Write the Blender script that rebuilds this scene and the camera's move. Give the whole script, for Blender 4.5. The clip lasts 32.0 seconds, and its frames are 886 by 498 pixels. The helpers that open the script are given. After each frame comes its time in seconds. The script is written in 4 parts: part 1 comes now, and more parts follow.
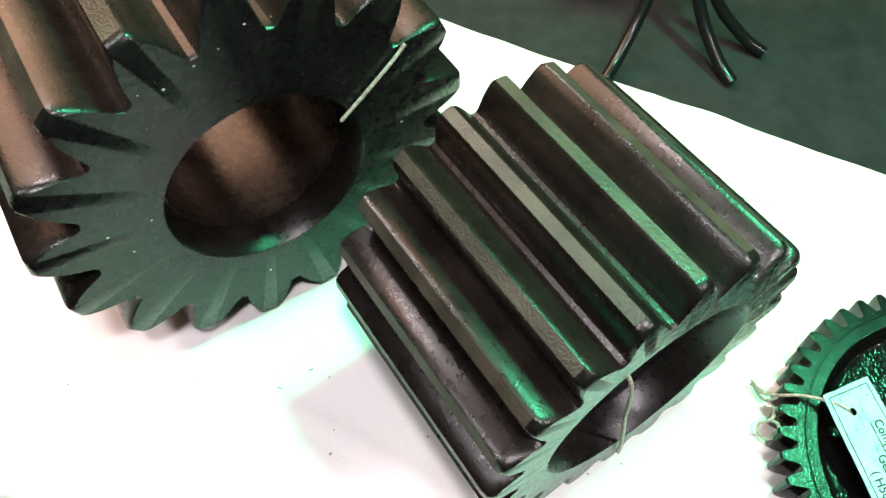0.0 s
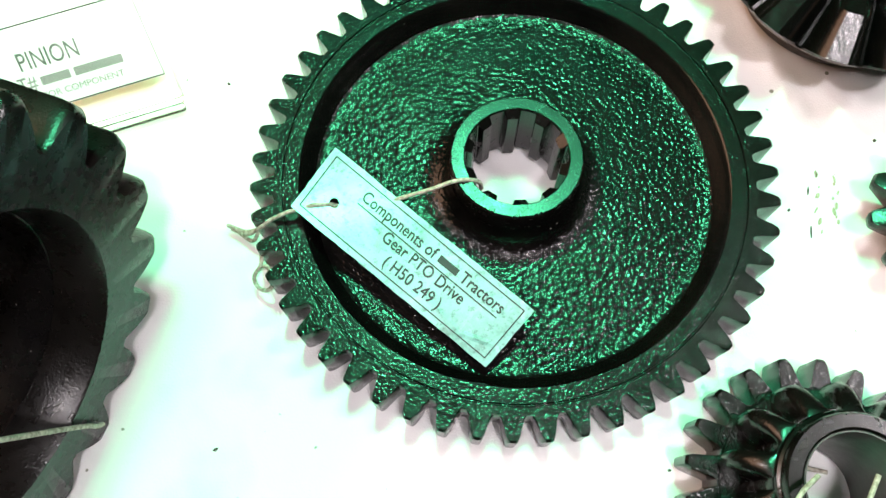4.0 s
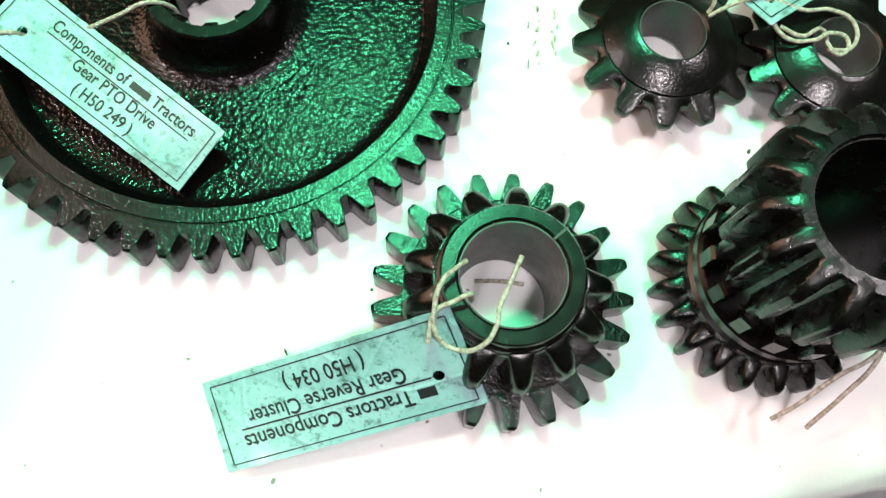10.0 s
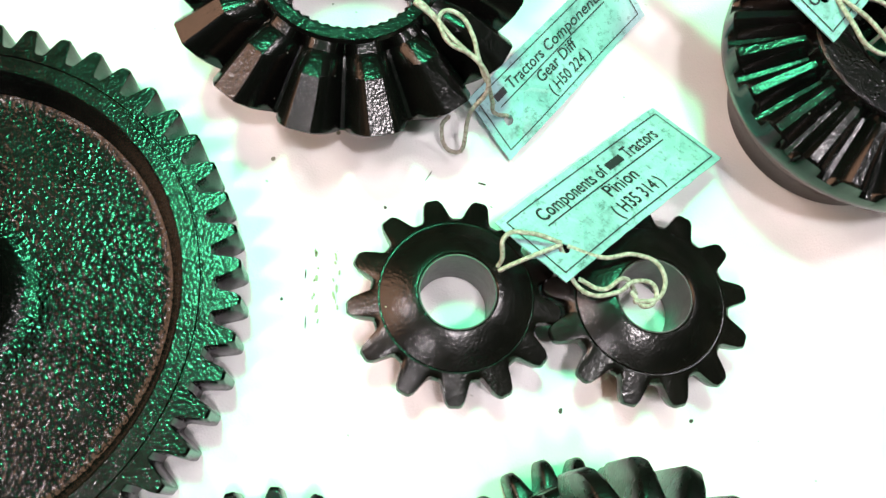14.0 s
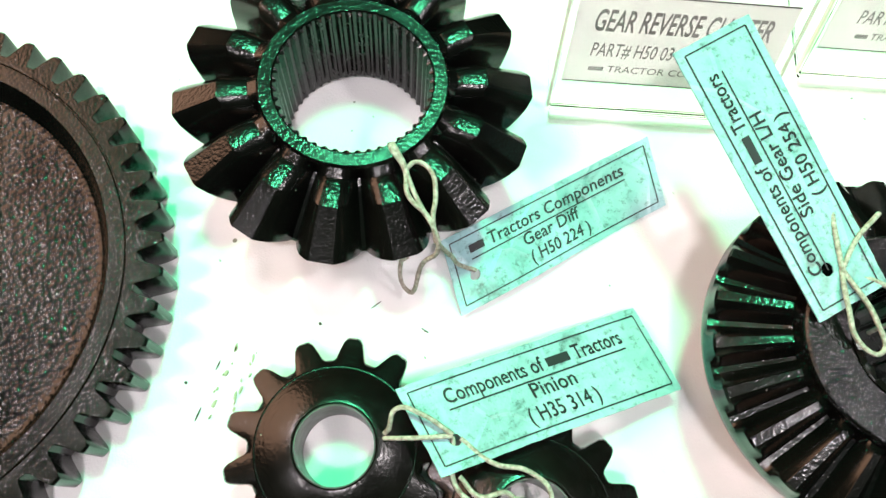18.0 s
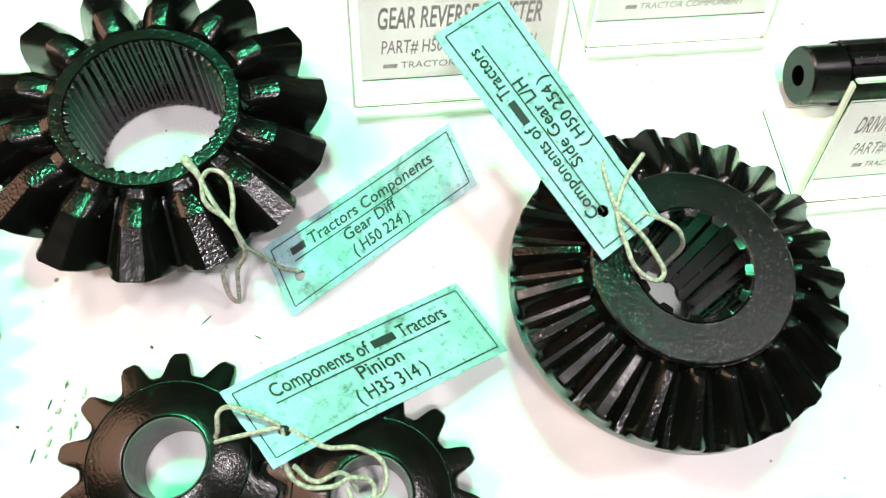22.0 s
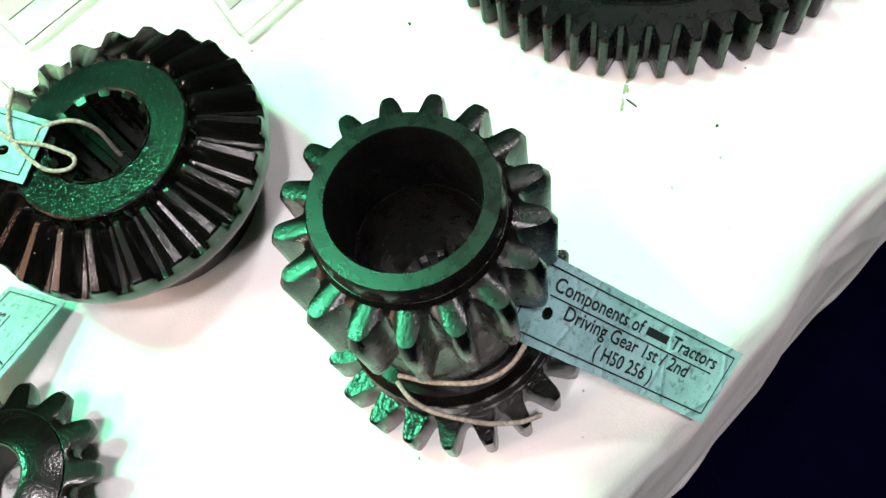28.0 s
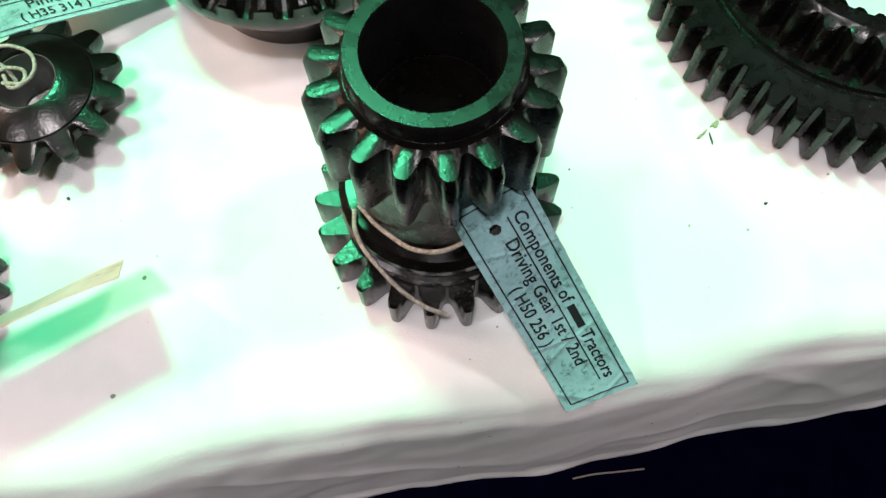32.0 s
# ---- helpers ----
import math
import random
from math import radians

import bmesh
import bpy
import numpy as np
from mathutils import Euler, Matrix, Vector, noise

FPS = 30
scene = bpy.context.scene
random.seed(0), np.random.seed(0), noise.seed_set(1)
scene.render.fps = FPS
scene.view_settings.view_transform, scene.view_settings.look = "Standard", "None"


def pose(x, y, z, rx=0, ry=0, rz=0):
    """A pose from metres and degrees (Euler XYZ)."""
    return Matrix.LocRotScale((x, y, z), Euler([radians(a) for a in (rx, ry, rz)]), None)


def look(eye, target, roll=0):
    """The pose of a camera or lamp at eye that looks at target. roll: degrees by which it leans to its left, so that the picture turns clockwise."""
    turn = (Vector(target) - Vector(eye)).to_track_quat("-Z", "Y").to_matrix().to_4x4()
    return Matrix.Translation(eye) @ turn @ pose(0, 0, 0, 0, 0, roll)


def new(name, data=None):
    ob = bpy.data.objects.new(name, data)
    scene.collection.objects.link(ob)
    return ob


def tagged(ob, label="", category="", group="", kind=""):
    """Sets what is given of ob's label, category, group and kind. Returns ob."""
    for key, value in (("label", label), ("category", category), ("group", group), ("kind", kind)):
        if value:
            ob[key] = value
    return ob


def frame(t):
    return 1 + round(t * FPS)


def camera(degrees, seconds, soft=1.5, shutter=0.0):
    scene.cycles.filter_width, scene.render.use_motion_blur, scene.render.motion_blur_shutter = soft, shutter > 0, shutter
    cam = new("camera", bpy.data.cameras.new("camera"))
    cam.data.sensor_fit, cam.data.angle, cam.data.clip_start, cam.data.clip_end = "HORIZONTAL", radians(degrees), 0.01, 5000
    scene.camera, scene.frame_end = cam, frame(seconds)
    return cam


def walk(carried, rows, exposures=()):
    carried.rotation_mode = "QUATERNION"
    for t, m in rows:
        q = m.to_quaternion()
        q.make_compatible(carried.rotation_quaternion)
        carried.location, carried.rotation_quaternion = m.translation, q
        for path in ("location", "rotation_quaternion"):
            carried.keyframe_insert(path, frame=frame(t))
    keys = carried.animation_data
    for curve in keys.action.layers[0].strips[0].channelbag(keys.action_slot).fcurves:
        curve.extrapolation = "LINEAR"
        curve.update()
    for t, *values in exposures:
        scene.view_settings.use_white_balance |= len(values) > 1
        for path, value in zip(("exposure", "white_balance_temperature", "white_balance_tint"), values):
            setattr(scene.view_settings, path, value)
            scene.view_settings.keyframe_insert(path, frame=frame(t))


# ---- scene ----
cam = camera(60.00, 32.0)
# seconds, place, turn
PATH = [
    (0, -0.0084, -0.0450, 1.1223, 33.69, -0.65, -1.35),
    (0.5, 0.0288, -0.0520, 1.1160, 33.35, -0.17, -4.88),
    (1, 0.0479, -0.0559, 1.1084, 32.37, 0.14, -7.50),
    (1.5, 0.0527, -0.0608, 1.1051, 32.45, 0.81, -7.43),
    (2, 0.0703, -0.0739, 1.1010, 33.36, 3.13, -7.84),
    (2.5, 0.0804, -0.0799, 1.0941, 32.70, 3.05, -9.76),
    (3, 0.0980, -0.0646, 1.0795, 27.58, 2.72, -16.55),
    (3.5, 0.1265, -0.0338, 1.0542, 22.27, 0.93, -29.78),
    (4, 0.1625, -0.0217, 1.0329, 19.29, 0.47, -37.68),
    (4.5, 0.1782, -0.0118, 1.0140, 16.85, -0.07, -40.68),
    (6.5, 0.1996, -0.0082, 1.0099, 14.92, -2.31, -42.43),
    (7, 0.1986, -0.0242, 1.0202, 16.65, -1.82, -41.29),
    (7.5, 0.1882, -0.0527, 1.0241, 17.62, -1.84, -41.15),
    (8, 0.1826, -0.0707, 1.0215, 17.68, -2.91, -43.48),
    (8.5, 0.1858, -0.0853, 1.0145, 16.73, -2.88, -40.96),
    (9, 0.1913, -0.1013, 1.0133, 16.56, -2.71, -39.34),
    (9.5, 0.1947, -0.1105, 1.0144, 16.69, -2.74, -39.66),
    (10, 0.2005, -0.1171, 1.0177, 17.16, -2.53, -40.64),
    (10.5, 0.2058, -0.1243, 1.0205, 17.62, -2.65, -41.71),
    (11, 0.2180, -0.1344, 1.0231, 18.50, -3.05, -43.50),
    (11.5, 0.2293, -0.1436, 1.0244, 19.57, -3.54, -45.50),
    (12, 0.2439, -0.1541, 1.0248, 19.81, -3.56, -46.55),
    (12.5, 0.2539, -0.1494, 1.0273, 20.29, -3.76, -44.74),
    (13, 0.2744, -0.1124, 1.0194, 19.27, -4.85, -47.04),
    (13.5, 0.2931, -0.0860, 1.0126, 19.95, -5.03, -50.25),
    (14, 0.3097, -0.0865, 1.0097, 19.61, -5.44, -45.68),
    (14.5, 0.3254, -0.0941, 1.0042, 18.49, -5.93, -41.94),
    (16.5, 0.3789, -0.1042, 1.0160, 16.14, -2.92, -29.36),
    (17, 0.3828, -0.1059, 1.0177, 17.49, -3.02, -26.28),
    (17.5, 0.3877, -0.0983, 1.0195, 18.45, -2.88, -24.94),
    (18, 0.3892, -0.0846, 1.0194, 19.16, -2.95, -25.49),
    (18.5, 0.3907, -0.0694, 1.0171, 19.16, -2.60, -26.68),
    (19, 0.3920, -0.0540, 1.0133, 19.37, -3.15, -28.27),
    (19.5, 0.3946, -0.0447, 1.0079, 19.97, -3.07, -29.90),
    (20, 0.4019, -0.0403, 1.0044, 19.77, -3.50, -31.30),
    (20.5, 0.4069, -0.0472, 1.0034, 20.01, -4.52, -32.04),
    (21, 0.4174, -0.0714, 1.0116, 20.72, -2.83, -32.84),
    (21.5, 0.4154, -0.0948, 1.0142, 21.80, -4.03, -33.83),
    (22, 0.4136, -0.1235, 1.0249, 23.07, -4.50, -35.72),
    (22.5, 0.4159, -0.1506, 1.0337, 24.29, -4.12, -37.20),
    (23, 0.4207, -0.1657, 1.0399, 24.47, -4.14, -38.88),
    (23.5, 0.4306, -0.1816, 1.0442, 24.83, -3.94, -41.30),
    (24, 0.4315, -0.1908, 1.0426, 23.38, -4.22, -42.74),
    (24.5, 0.4352, -0.1969, 1.0401, 22.06, -4.51, -43.96),
    (25, 0.4438, -0.2100, 1.0357, 20.79, -4.02, -45.53),
    (25.5, 0.4494, -0.2287, 1.0360, 20.39, -4.15, -47.20),
    (26, 0.4480, -0.2438, 1.0364, 20.07, -4.36, -47.47),
    (26.5, 0.4520, -0.2579, 1.0361, 20.68, -3.43, -52.39),
    (28.5, 0.4514, -0.3351, 1.0129, 23.99, 14.94, -74.69),
    (29, 0.4533, -0.3815, 1.0041, 26.73, 21.14, -68.36),
    (29.5, 0.4603, -0.3997, 0.9994, 28.63, 24.92, -64.74),
    (30, 0.4655, -0.4097, 0.9967, 28.54, 26.61, -63.51),
    (30.5, 0.4595, -0.4149, 1.0059, 28.80, 23.47, -61.01),
    (31, 0.4368, -0.4210, 1.0456, 30.72, 14.96, -54.16),
    (31.5, 0.4372, -0.3887, 1.0495, 28.25, 8.16, -45.72),
    (32, 0.4497, -0.3416, 1.0279, 21.40, 0.56, -38.37),
]
EXPOSURES = ((0.0, 0.48), (1.0, 0.17), (2.0, 0.0), (7.0, 0.0), (9.0, -0.10), (12.0, -0.05), (14.0, 0.0), (25.0, 0.0), (26.0, -0.08), (28.5, 0.0), (30.5, 0.0), (31.0, -0.08), (32.0, -0.30))
walk(cam, [(t, pose(x, y, z, rx, ry, rz)) for t, x, y, z, rx, ry, rz in PATH], EXPOSURES)

# ---- world and lights ----
TOP = 0.75
world = bpy.data.worlds.new("hall_dark")
world.use_nodes = True
world.node_tree.nodes["Background"].inputs["Color"].default_value = (0.5, 0.6, 0.55, 1)
world.node_tree.nodes["Background"].inputs["Strength"].default_value = 0.02
scene.world = world


def area_lamp(name, eye, target, size, watts, colour):
    data = bpy.data.lights.new(name, "AREA")
    data.shape, data.size, data.energy, data.color = "DISK", size, watts, colour
    ob = new(name, data)
    ob.matrix_world = look(eye, target)
    return ob


MID = (0.35, 0.0, TOP)
area_lamp("green_stage_lamp", (0.74, 0.62, 2.75), MID, 0.30, 54, (0.12, 1.0, 0.48))
# added fill: still stand-ins for the camera's own white light, spread to pale shadows
for eye, watts in (((0.14, -0.54, 2.60), 20), ((-0.80, -0.20, 2.50), 9), ((1.35, -0.60, 2.50), 14), ((-0.50, 1.00, 2.60), 12)):
    area_lamp("white_fill_lamp", eye, MID, 0.18, watts, (1.0, 0.91, 0.94))
area_lamp("warm_hall_lamp", (-1.10, 2.00, 2.50), MID, 2.30, 66, (1.0, 0.56, 0.36))

# ---- materials ----


def principled(name, colour, rough=0.5, metal=0.0, spec=0.5):
    m = bpy.data.materials.new(name)
    m.use_nodes = True
    b = m.node_tree.nodes["Principled BSDF"]
    b.inputs["Base Color"].default_value = (*colour, 1)
    b.inputs["Roughness"].default_value = rough
    b.inputs["Metallic"].default_value = metal
    b.inputs["Specular IOR Level"].default_value = spec
    return m, m.node_tree, b


def node(tree, kind, **sets):
    n = tree.nodes.new(kind)
    for key, value in sets.items():
        n.inputs[key.replace("_", " ")].default_value = value
    return n


def coords(tree):
    return tree.nodes.new("ShaderNodeTexCoord").outputs["Object"]


def noise_of(tree, where, scale, detail=3.0, rough=0.55):
    n = node(tree, "ShaderNodeTexNoise", Scale=scale, Detail=detail, Roughness=rough)
    tree.links.new(where, n.inputs["Vector"])
    return n.outputs["Fac"]


def ramp(tree, fac, stops):
    r = tree.nodes.new("ShaderNodeValToRGB")
    e = r.color_ramp.elements
    e[0].position, e[0].color = stops[0][0], (*stops[0][1], 1)
    e[1].position, e[1].color = stops[-1][0], (*stops[-1][1], 1)
    for pos, col in stops[1:-1]:
        e.new(pos).color = (*col, 1)
    tree.links.new(fac, r.inputs["Fac"])
    return r.outputs["Color"]


def grey(a):
    return (a, a, a)


def bump(tree, b, heights, strength=0.5):
    last = None
    for fac, dist in heights:
        n = node(tree, "ShaderNodeBump", Strength=strength, Distance=dist)
        tree.links.new(fac, n.inputs["Height"])
        if last:
            tree.links.new(last.outputs["Normal"], n.inputs["Normal"])
        last = n
    tree.links.new(last.outputs["Normal"], b.inputs["Normal"])


def iron(name, dark, light, rough_lo, rough_hi, grain, depth, big=40, flanks=1.0, spec=0.4):
    """Black oiled and painted iron: fine grain, worn patches. flanks: how much of the grain stays on upright faces."""
    m, t, b = principled(name, dark, 0.4, 0.0, spec)
    w = coords(t)
    patch = noise_of(t, w, big, 4)
    dots = node(t, "ShaderNodeTexVoronoi", Scale=330.0)
    t.links.new(w, dots.inputs["Vector"])
    near = ramp(t, dots.outputs["Distance"], [(0.05, (1, 1, 1)), (0.10, (0, 0, 0))])
    pick = node(t, "ShaderNodeSeparateColor")
    t.links.new(dots.outputs["Color"], pick.inputs["Color"])
    few = ramp(t, pick.outputs["Red"], [(0.93, (0, 0, 0)), (0.97, (1, 1, 1))])
    dust = node(t, "ShaderNodeMath")
    dust.operation = "MULTIPLY"
    t.links.new(near, dust.inputs[0])
    t.links.new(few, dust.inputs[1])
    coat = t.nodes.new("ShaderNodeMix")
    coat.data_type = "RGBA"
    coat.inputs["B"].default_value = (0.34, 0.32, 0.30, 1)
    t.links.new(dust.outputs["Value"], coat.inputs["Factor"])
    t.links.new(ramp(t, patch, [(0.35, dark), (0.7, light)]), coat.inputs["A"])
    t.links.new(coat.outputs["Result"], b.inputs["Base Color"])
    fine = noise_of(t, w, grain, 1, 0.45)
    t.links.new(ramp(t, noise_of(t, w, big * 6, 3), [(0.3, grey(rough_lo)), (0.7, grey(rough_hi))]), b.inputs["Roughness"])
    bump(t, b, [(fine, depth)], 0.9)
    if flanks < 1.0:
        split = t.nodes.new("ShaderNodeSeparateXYZ")
        t.links.new(t.nodes.new("ShaderNodeNewGeometry").outputs["Normal"], split.inputs["Vector"])
        span = node(t, "ShaderNodeMapRange", From_Min=0.75, From_Max=0.96, To_Min=flanks, To_Max=0.95)
        t.links.new(split.outputs["Z"], span.inputs["Value"])
        t.links.new(span.outputs["Result"], [n for n in t.nodes if n.type == "BUMP"][0].inputs["Strength"])
    return m


IRON = iron("black_painted_iron", (0.0015, 0.0015, 0.0015), (0.0045, 0.004, 0.0035), 0.24, 0.33, 1000, 0.00009, 40, 0.6)
IRON_GRAIN = iron("sand_cast_iron", (0.0015, 0.0015, 0.0015), (0.0045, 0.004, 0.0035), 0.17, 0.23, 960, 0.00022, 40, 0.07)
IRON_SMOOTH = iron("black_turned_steel", (0.002, 0.0018, 0.0018), (0.006, 0.005, 0.0043), 0.20, 0.29, 1500, 0.00004)
IRON_CAST = iron("rough_cast_iron", (0.0015, 0.0015, 0.0015), (0.004, 0.0035, 0.003), 0.15, 0.21, 610, 0.00050, 70, 1.0, 0.31)
IRON_RING = iron("grained_ring_face", (0.0015, 0.0015, 0.0015), (0.004, 0.0035, 0.003), 0.17, 0.23, 1000, 0.00032, 40)
IRON_DOME = iron("sand_grained_dome", (0.002, 0.0017, 0.0015), (0.006, 0.0045, 0.0036), 0.20, 0.26, 920, 0.00012, 40)
IRON_BORE = iron("grey_bored_steel", (0.05, 0.046, 0.046), (0.09, 0.082, 0.082), 0.30, 0.42, 600, 0.00006)
IRON_MATT = iron("matt_black_iron", (0.005, 0.0044, 0.0038), (0.013, 0.0108, 0.0090), 0.24, 0.34, 1300, 0.00012)
# sandy rough lands; their lighter brown also holds the warm lamp's light
IRON_LIT_LAND = iron("lit_sandy_tooth_land", (0.028, 0.022, 0.0175), (0.066, 0.052, 0.040), 0.34, 0.48, 900, 0.00030)
IRON_FACE = iron("dark_oiled_face", (0.004, 0.004, 0.0042), (0.009, 0.0085, 0.008), 0.22, 0.34, 2000, 0.00004)


def cloth_material():
    m, t, b = principled("white_tablecloth", (0.8, 0.8, 0.79), 0.55, spec=0.35)
    w = coords(t)
    stain = ramp(t, noise_of(t, w, 9, 4, 0.6), [(0.30, (0.70, 0.77, 0.73)), (0.46, (0.86, 0.86, 0.85)), (0.66, (0.86, 0.84, 0.84)), (0.80, (0.78, 0.72, 0.70))])
    specks = ramp(t, noise_of(t, w, 230, 1, 0.3), [(0.17, (0.25, 0.27, 0.20)), (0.205, (1, 1, 1))])
    mix = t.nodes.new("ShaderNodeMix")
    mix.data_type, mix.blend_type = "RGBA", "MULTIPLY"
    mix.inputs["Factor"].default_value = 1.0
    t.links.new(stain, mix.inputs["A"])
    t.links.new(specks, mix.inputs["B"])
    t.links.new(mix.outputs["Result"], b.inputs["Base Color"])
    b.inputs["Sheen Weight"].default_value = 0.1
    bump(t, b, [(noise_of(t, w, 1300, 2), 0.0005), (noise_of(t, w, 60, 3), 0.0012)], 0.4)
    return m


CLOTH = cloth_material()


def tag_material():
    m, t, b = principled("blue_tag_paper", (0.30, 0.66, 0.66), 0.35)
    w = coords(t)
    base = ramp(t, noise_of(t, w, 38, 5, 0.7), [(0.30, (0.10, 0.17, 0.15)), (0.41, (0.24, 0.45, 0.46)), (0.52, (0.31, 0.55, 0.57)), (0.78, (0.38, 0.60, 0.63))])
    grime = ramp(t, noise_of(t, w, 330, 4, 0.75), [(0.33, (0.30, 0.33, 0.29)), (0.46, (1, 1, 1))])
    mix = t.nodes.new("ShaderNodeMix")
    mix.data_type, mix.blend_type = "RGBA", "MULTIPLY"
    mix.inputs["Factor"].default_value = 0.8
    t.links.new(base, mix.inputs["A"])
    t.links.new(grime, mix.inputs["B"])
    t.links.new(mix.outputs["Result"], b.inputs["Base Color"])
    b.inputs["Coat Weight"].default_value = 0.35
    b.inputs["Coat Roughness"].default_value = 0.16
    cells = node(t, "ShaderNodeTexVoronoi", Scale=42.0)
    cells.feature = "DISTANCE_TO_EDGE"
    t.links.new(w, cells.inputs["Vector"])
    fold = ramp(t, cells.outputs["Distance"], [(0.0, (1, 1, 1)), (0.05, (0, 0, 0))])
    bump(t, b, [(noise_of(t, w, 140, 3), 0.0014), (fold, 0.0006)], 0.45)
    return m


TAG = tag_material()


def dirty_paper():
    m, t, b = principled("dirty_paper_back", (0.62, 0.52, 0.45), 0.6)
    w = coords(t)
    t.links.new(ramp(t, noise_of(t, w, 70, 4, 0.6), [(0.30, (0.38, 0.20, 0.15)), (0.45, (0.80, 0.52, 0.47)), (0.7, (0.88, 0.62, 0.57))]), b.inputs["Base Color"])
    bump(t, b, [(noise_of(t, w, 160, 3), 0.0006)], 0.3)
    return m


TAG_BACK = dirty_paper()
INK = principled("black_print", (0.015, 0.018, 0.02), 0.5)[0]
GREY_INK = principled("grey_print", (0.24, 0.23, 0.24), 0.5)[0]


def twine_material():
    m, t, b = principled("cotton_twine", (0.58, 0.54, 0.46), 0.9, spec=0.1)
    w = coords(t)
    t.links.new(ramp(t, noise_of(t, w, 700, 2), [(0.3, (0.26, 0.23, 0.18)), (0.7, (0.64, 0.60, 0.52))]), b.inputs["Base Color"])
    bump(t, b, [(noise_of(t, w, 2500, 1), 0.0006)], 0.8)
    return m


TWINE = twine_material()
PAPER = principled("white_card", (0.70, 0.69, 0.71), 0.55)[0]


def acrylic_material():
    m, t, b = principled("clear_acrylic", (0.93, 0.97, 0.88), 0.06)
    b.inputs["Transmission Weight"].default_value = 1.0
    b.inputs["IOR"].default_value = 1.3
    return m


ACRYLIC = acrylic_material()
ACRYLIC_EDGE = principled("cut_acrylic_edge", (0.78, 0.80, 0.70), 0.35)[0]


def plain_noise(name, a, c, scale, rough, bumps=0.0, spec=0.5):
    m, t, b = principled(name, a, rough, 0.0, spec)
    w = coords(t)
    t.links.new(ramp(t, noise_of(t, w, scale, 5, 0.65), [(0.3, a), (0.7, c)]), b.inputs["Base Color"])
    if bumps:
        bump(t, b, [(noise_of(t, w, scale * 14, 2), bumps)], 0.5)
    return m


CARPET = plain_noise("dark_green_carpet", (0.026, 0.032, 0.034), (0.046, 0.054, 0.056), 14, 0.9, 0.004, 0.15)
NAVY = plain_noise("navy_carpet", (0.0012, 0.0012, 0.010), (0.0022, 0.0022, 0.016), 30, 0.95, 0.003, 0.0)
STAIN = plain_noise("green_brown_smear", (0.26, 0.30, 0.16), (0.55, 0.56, 0.42), 400, 0.8)
DIRT = principled("dark_speck", (0.06, 0.055, 0.045), 0.8)[0]
WALL = plain_noise("dull_painted_wall", (0.16, 0.16, 0.15), (0.22, 0.21, 0.20), 3, 0.8)
CEIL = plain_noise("dull_ceiling", (0.20, 0.20, 0.20), (0.26, 0.26, 0.25), 3, 0.85)
BOARD = plain_noise("table_board", (0.22, 0.16, 0.10), (0.30, 0.22, 0.14), 9, 0.6)
BLACK_TUBE = principled("gloss_black_tube", (0.012, 0.012, 0.013), 0.22)[0]
SEAT = plain_noise("dark_seat_vinyl", (0.03, 0.025, 0.022), (0.05, 0.04, 0.036), 20, 0.5)

# ---- building helpers ----


def mesh_object(name, verts, faces, material, parent=None, label="", sharp=38):
    me = bpy.data.meshes.new(name)
    me.from_pydata([tuple(v) for v in verts], [], faces)
    me.materials.append(material)
    me.validate()
    me.update()
    bm = bmesh.new()
    bm.from_mesh(me)
    bmesh.ops.recalc_face_normals(bm, faces=bm.faces)
    bm.to_mesh(me)
    bm.free()
    me.polygons.foreach_set("use_smooth", [True] * len(me.polygons))
    me.set_sharp_from_angle(angle=radians(sharp))
    ob = new(name, me)
    ob.parent = parent
    if label:
        ob["label"] = label
    return ob


def part(name, bm, material, parent, label="", smooth=False):
    me = bpy.data.meshes.new(name)
    bm.to_mesh(me)
    bm.free()
    me.materials.append(material)
    if smooth:
        me.polygons.foreach_set("use_smooth", [True] * len(me.polygons))
        me.set_sharp_from_angle(angle=radians(40))
    ob = new(name, me)
    ob.parent = parent
    if label:
        ob["label"] = label
    return ob


def empty(name, m, label, category, group=""):
    ob = new(name)
    ob.empty_display_size = 0.02
    ob.matrix_world = m
    return tagged(ob, label, category, group)


def box(bm, lo, hi, bevel=0.0):
    made = bmesh.ops.create_cube(bm, size=1.0)["verts"]
    for v in made:
        v.co = Vector([lo[i] + (v.co[i] + 0.5) * (hi[i] - lo[i]) for i in range(3)])
    if bevel:
        edges = list({e for v in made for e in v.link_edges})
        bmesh.ops.bevel(bm, geom=edges, offset=bevel, segments=2, affect="EDGES")
    return bm


TOOTH = ((0.0, 0.0), (0.10, 0.0), (0.17, 0.12), (0.24, 0.45), (0.31, 0.80), (0.37, 0.96), (0.42, 1.0), (0.58, 1.0), (0.63, 0.96), (0.69, 0.80), (0.76, 0.45), (0.83, 0.12), (0.90, 0.0))
SQUARE = ((0.0, 0.0), (0.24, 0.0), (0.26, 0.1), (0.30, 0.9), (0.32, 1.0), (0.68, 1.0), (0.70, 0.9), (0.74, 0.1), (0.76, 0.0))
ROUND = ((0.0, 0.0), (0.08, 0.03), (0.16, 0.15), (0.23, 0.42), (0.30, 0.75), (0.37, 0.94), (0.44, 1.0), (0.56, 1.0), (0.63, 0.94), (0.70, 0.75), (0.77, 0.42), (0.84, 0.15), (0.92, 0.03))


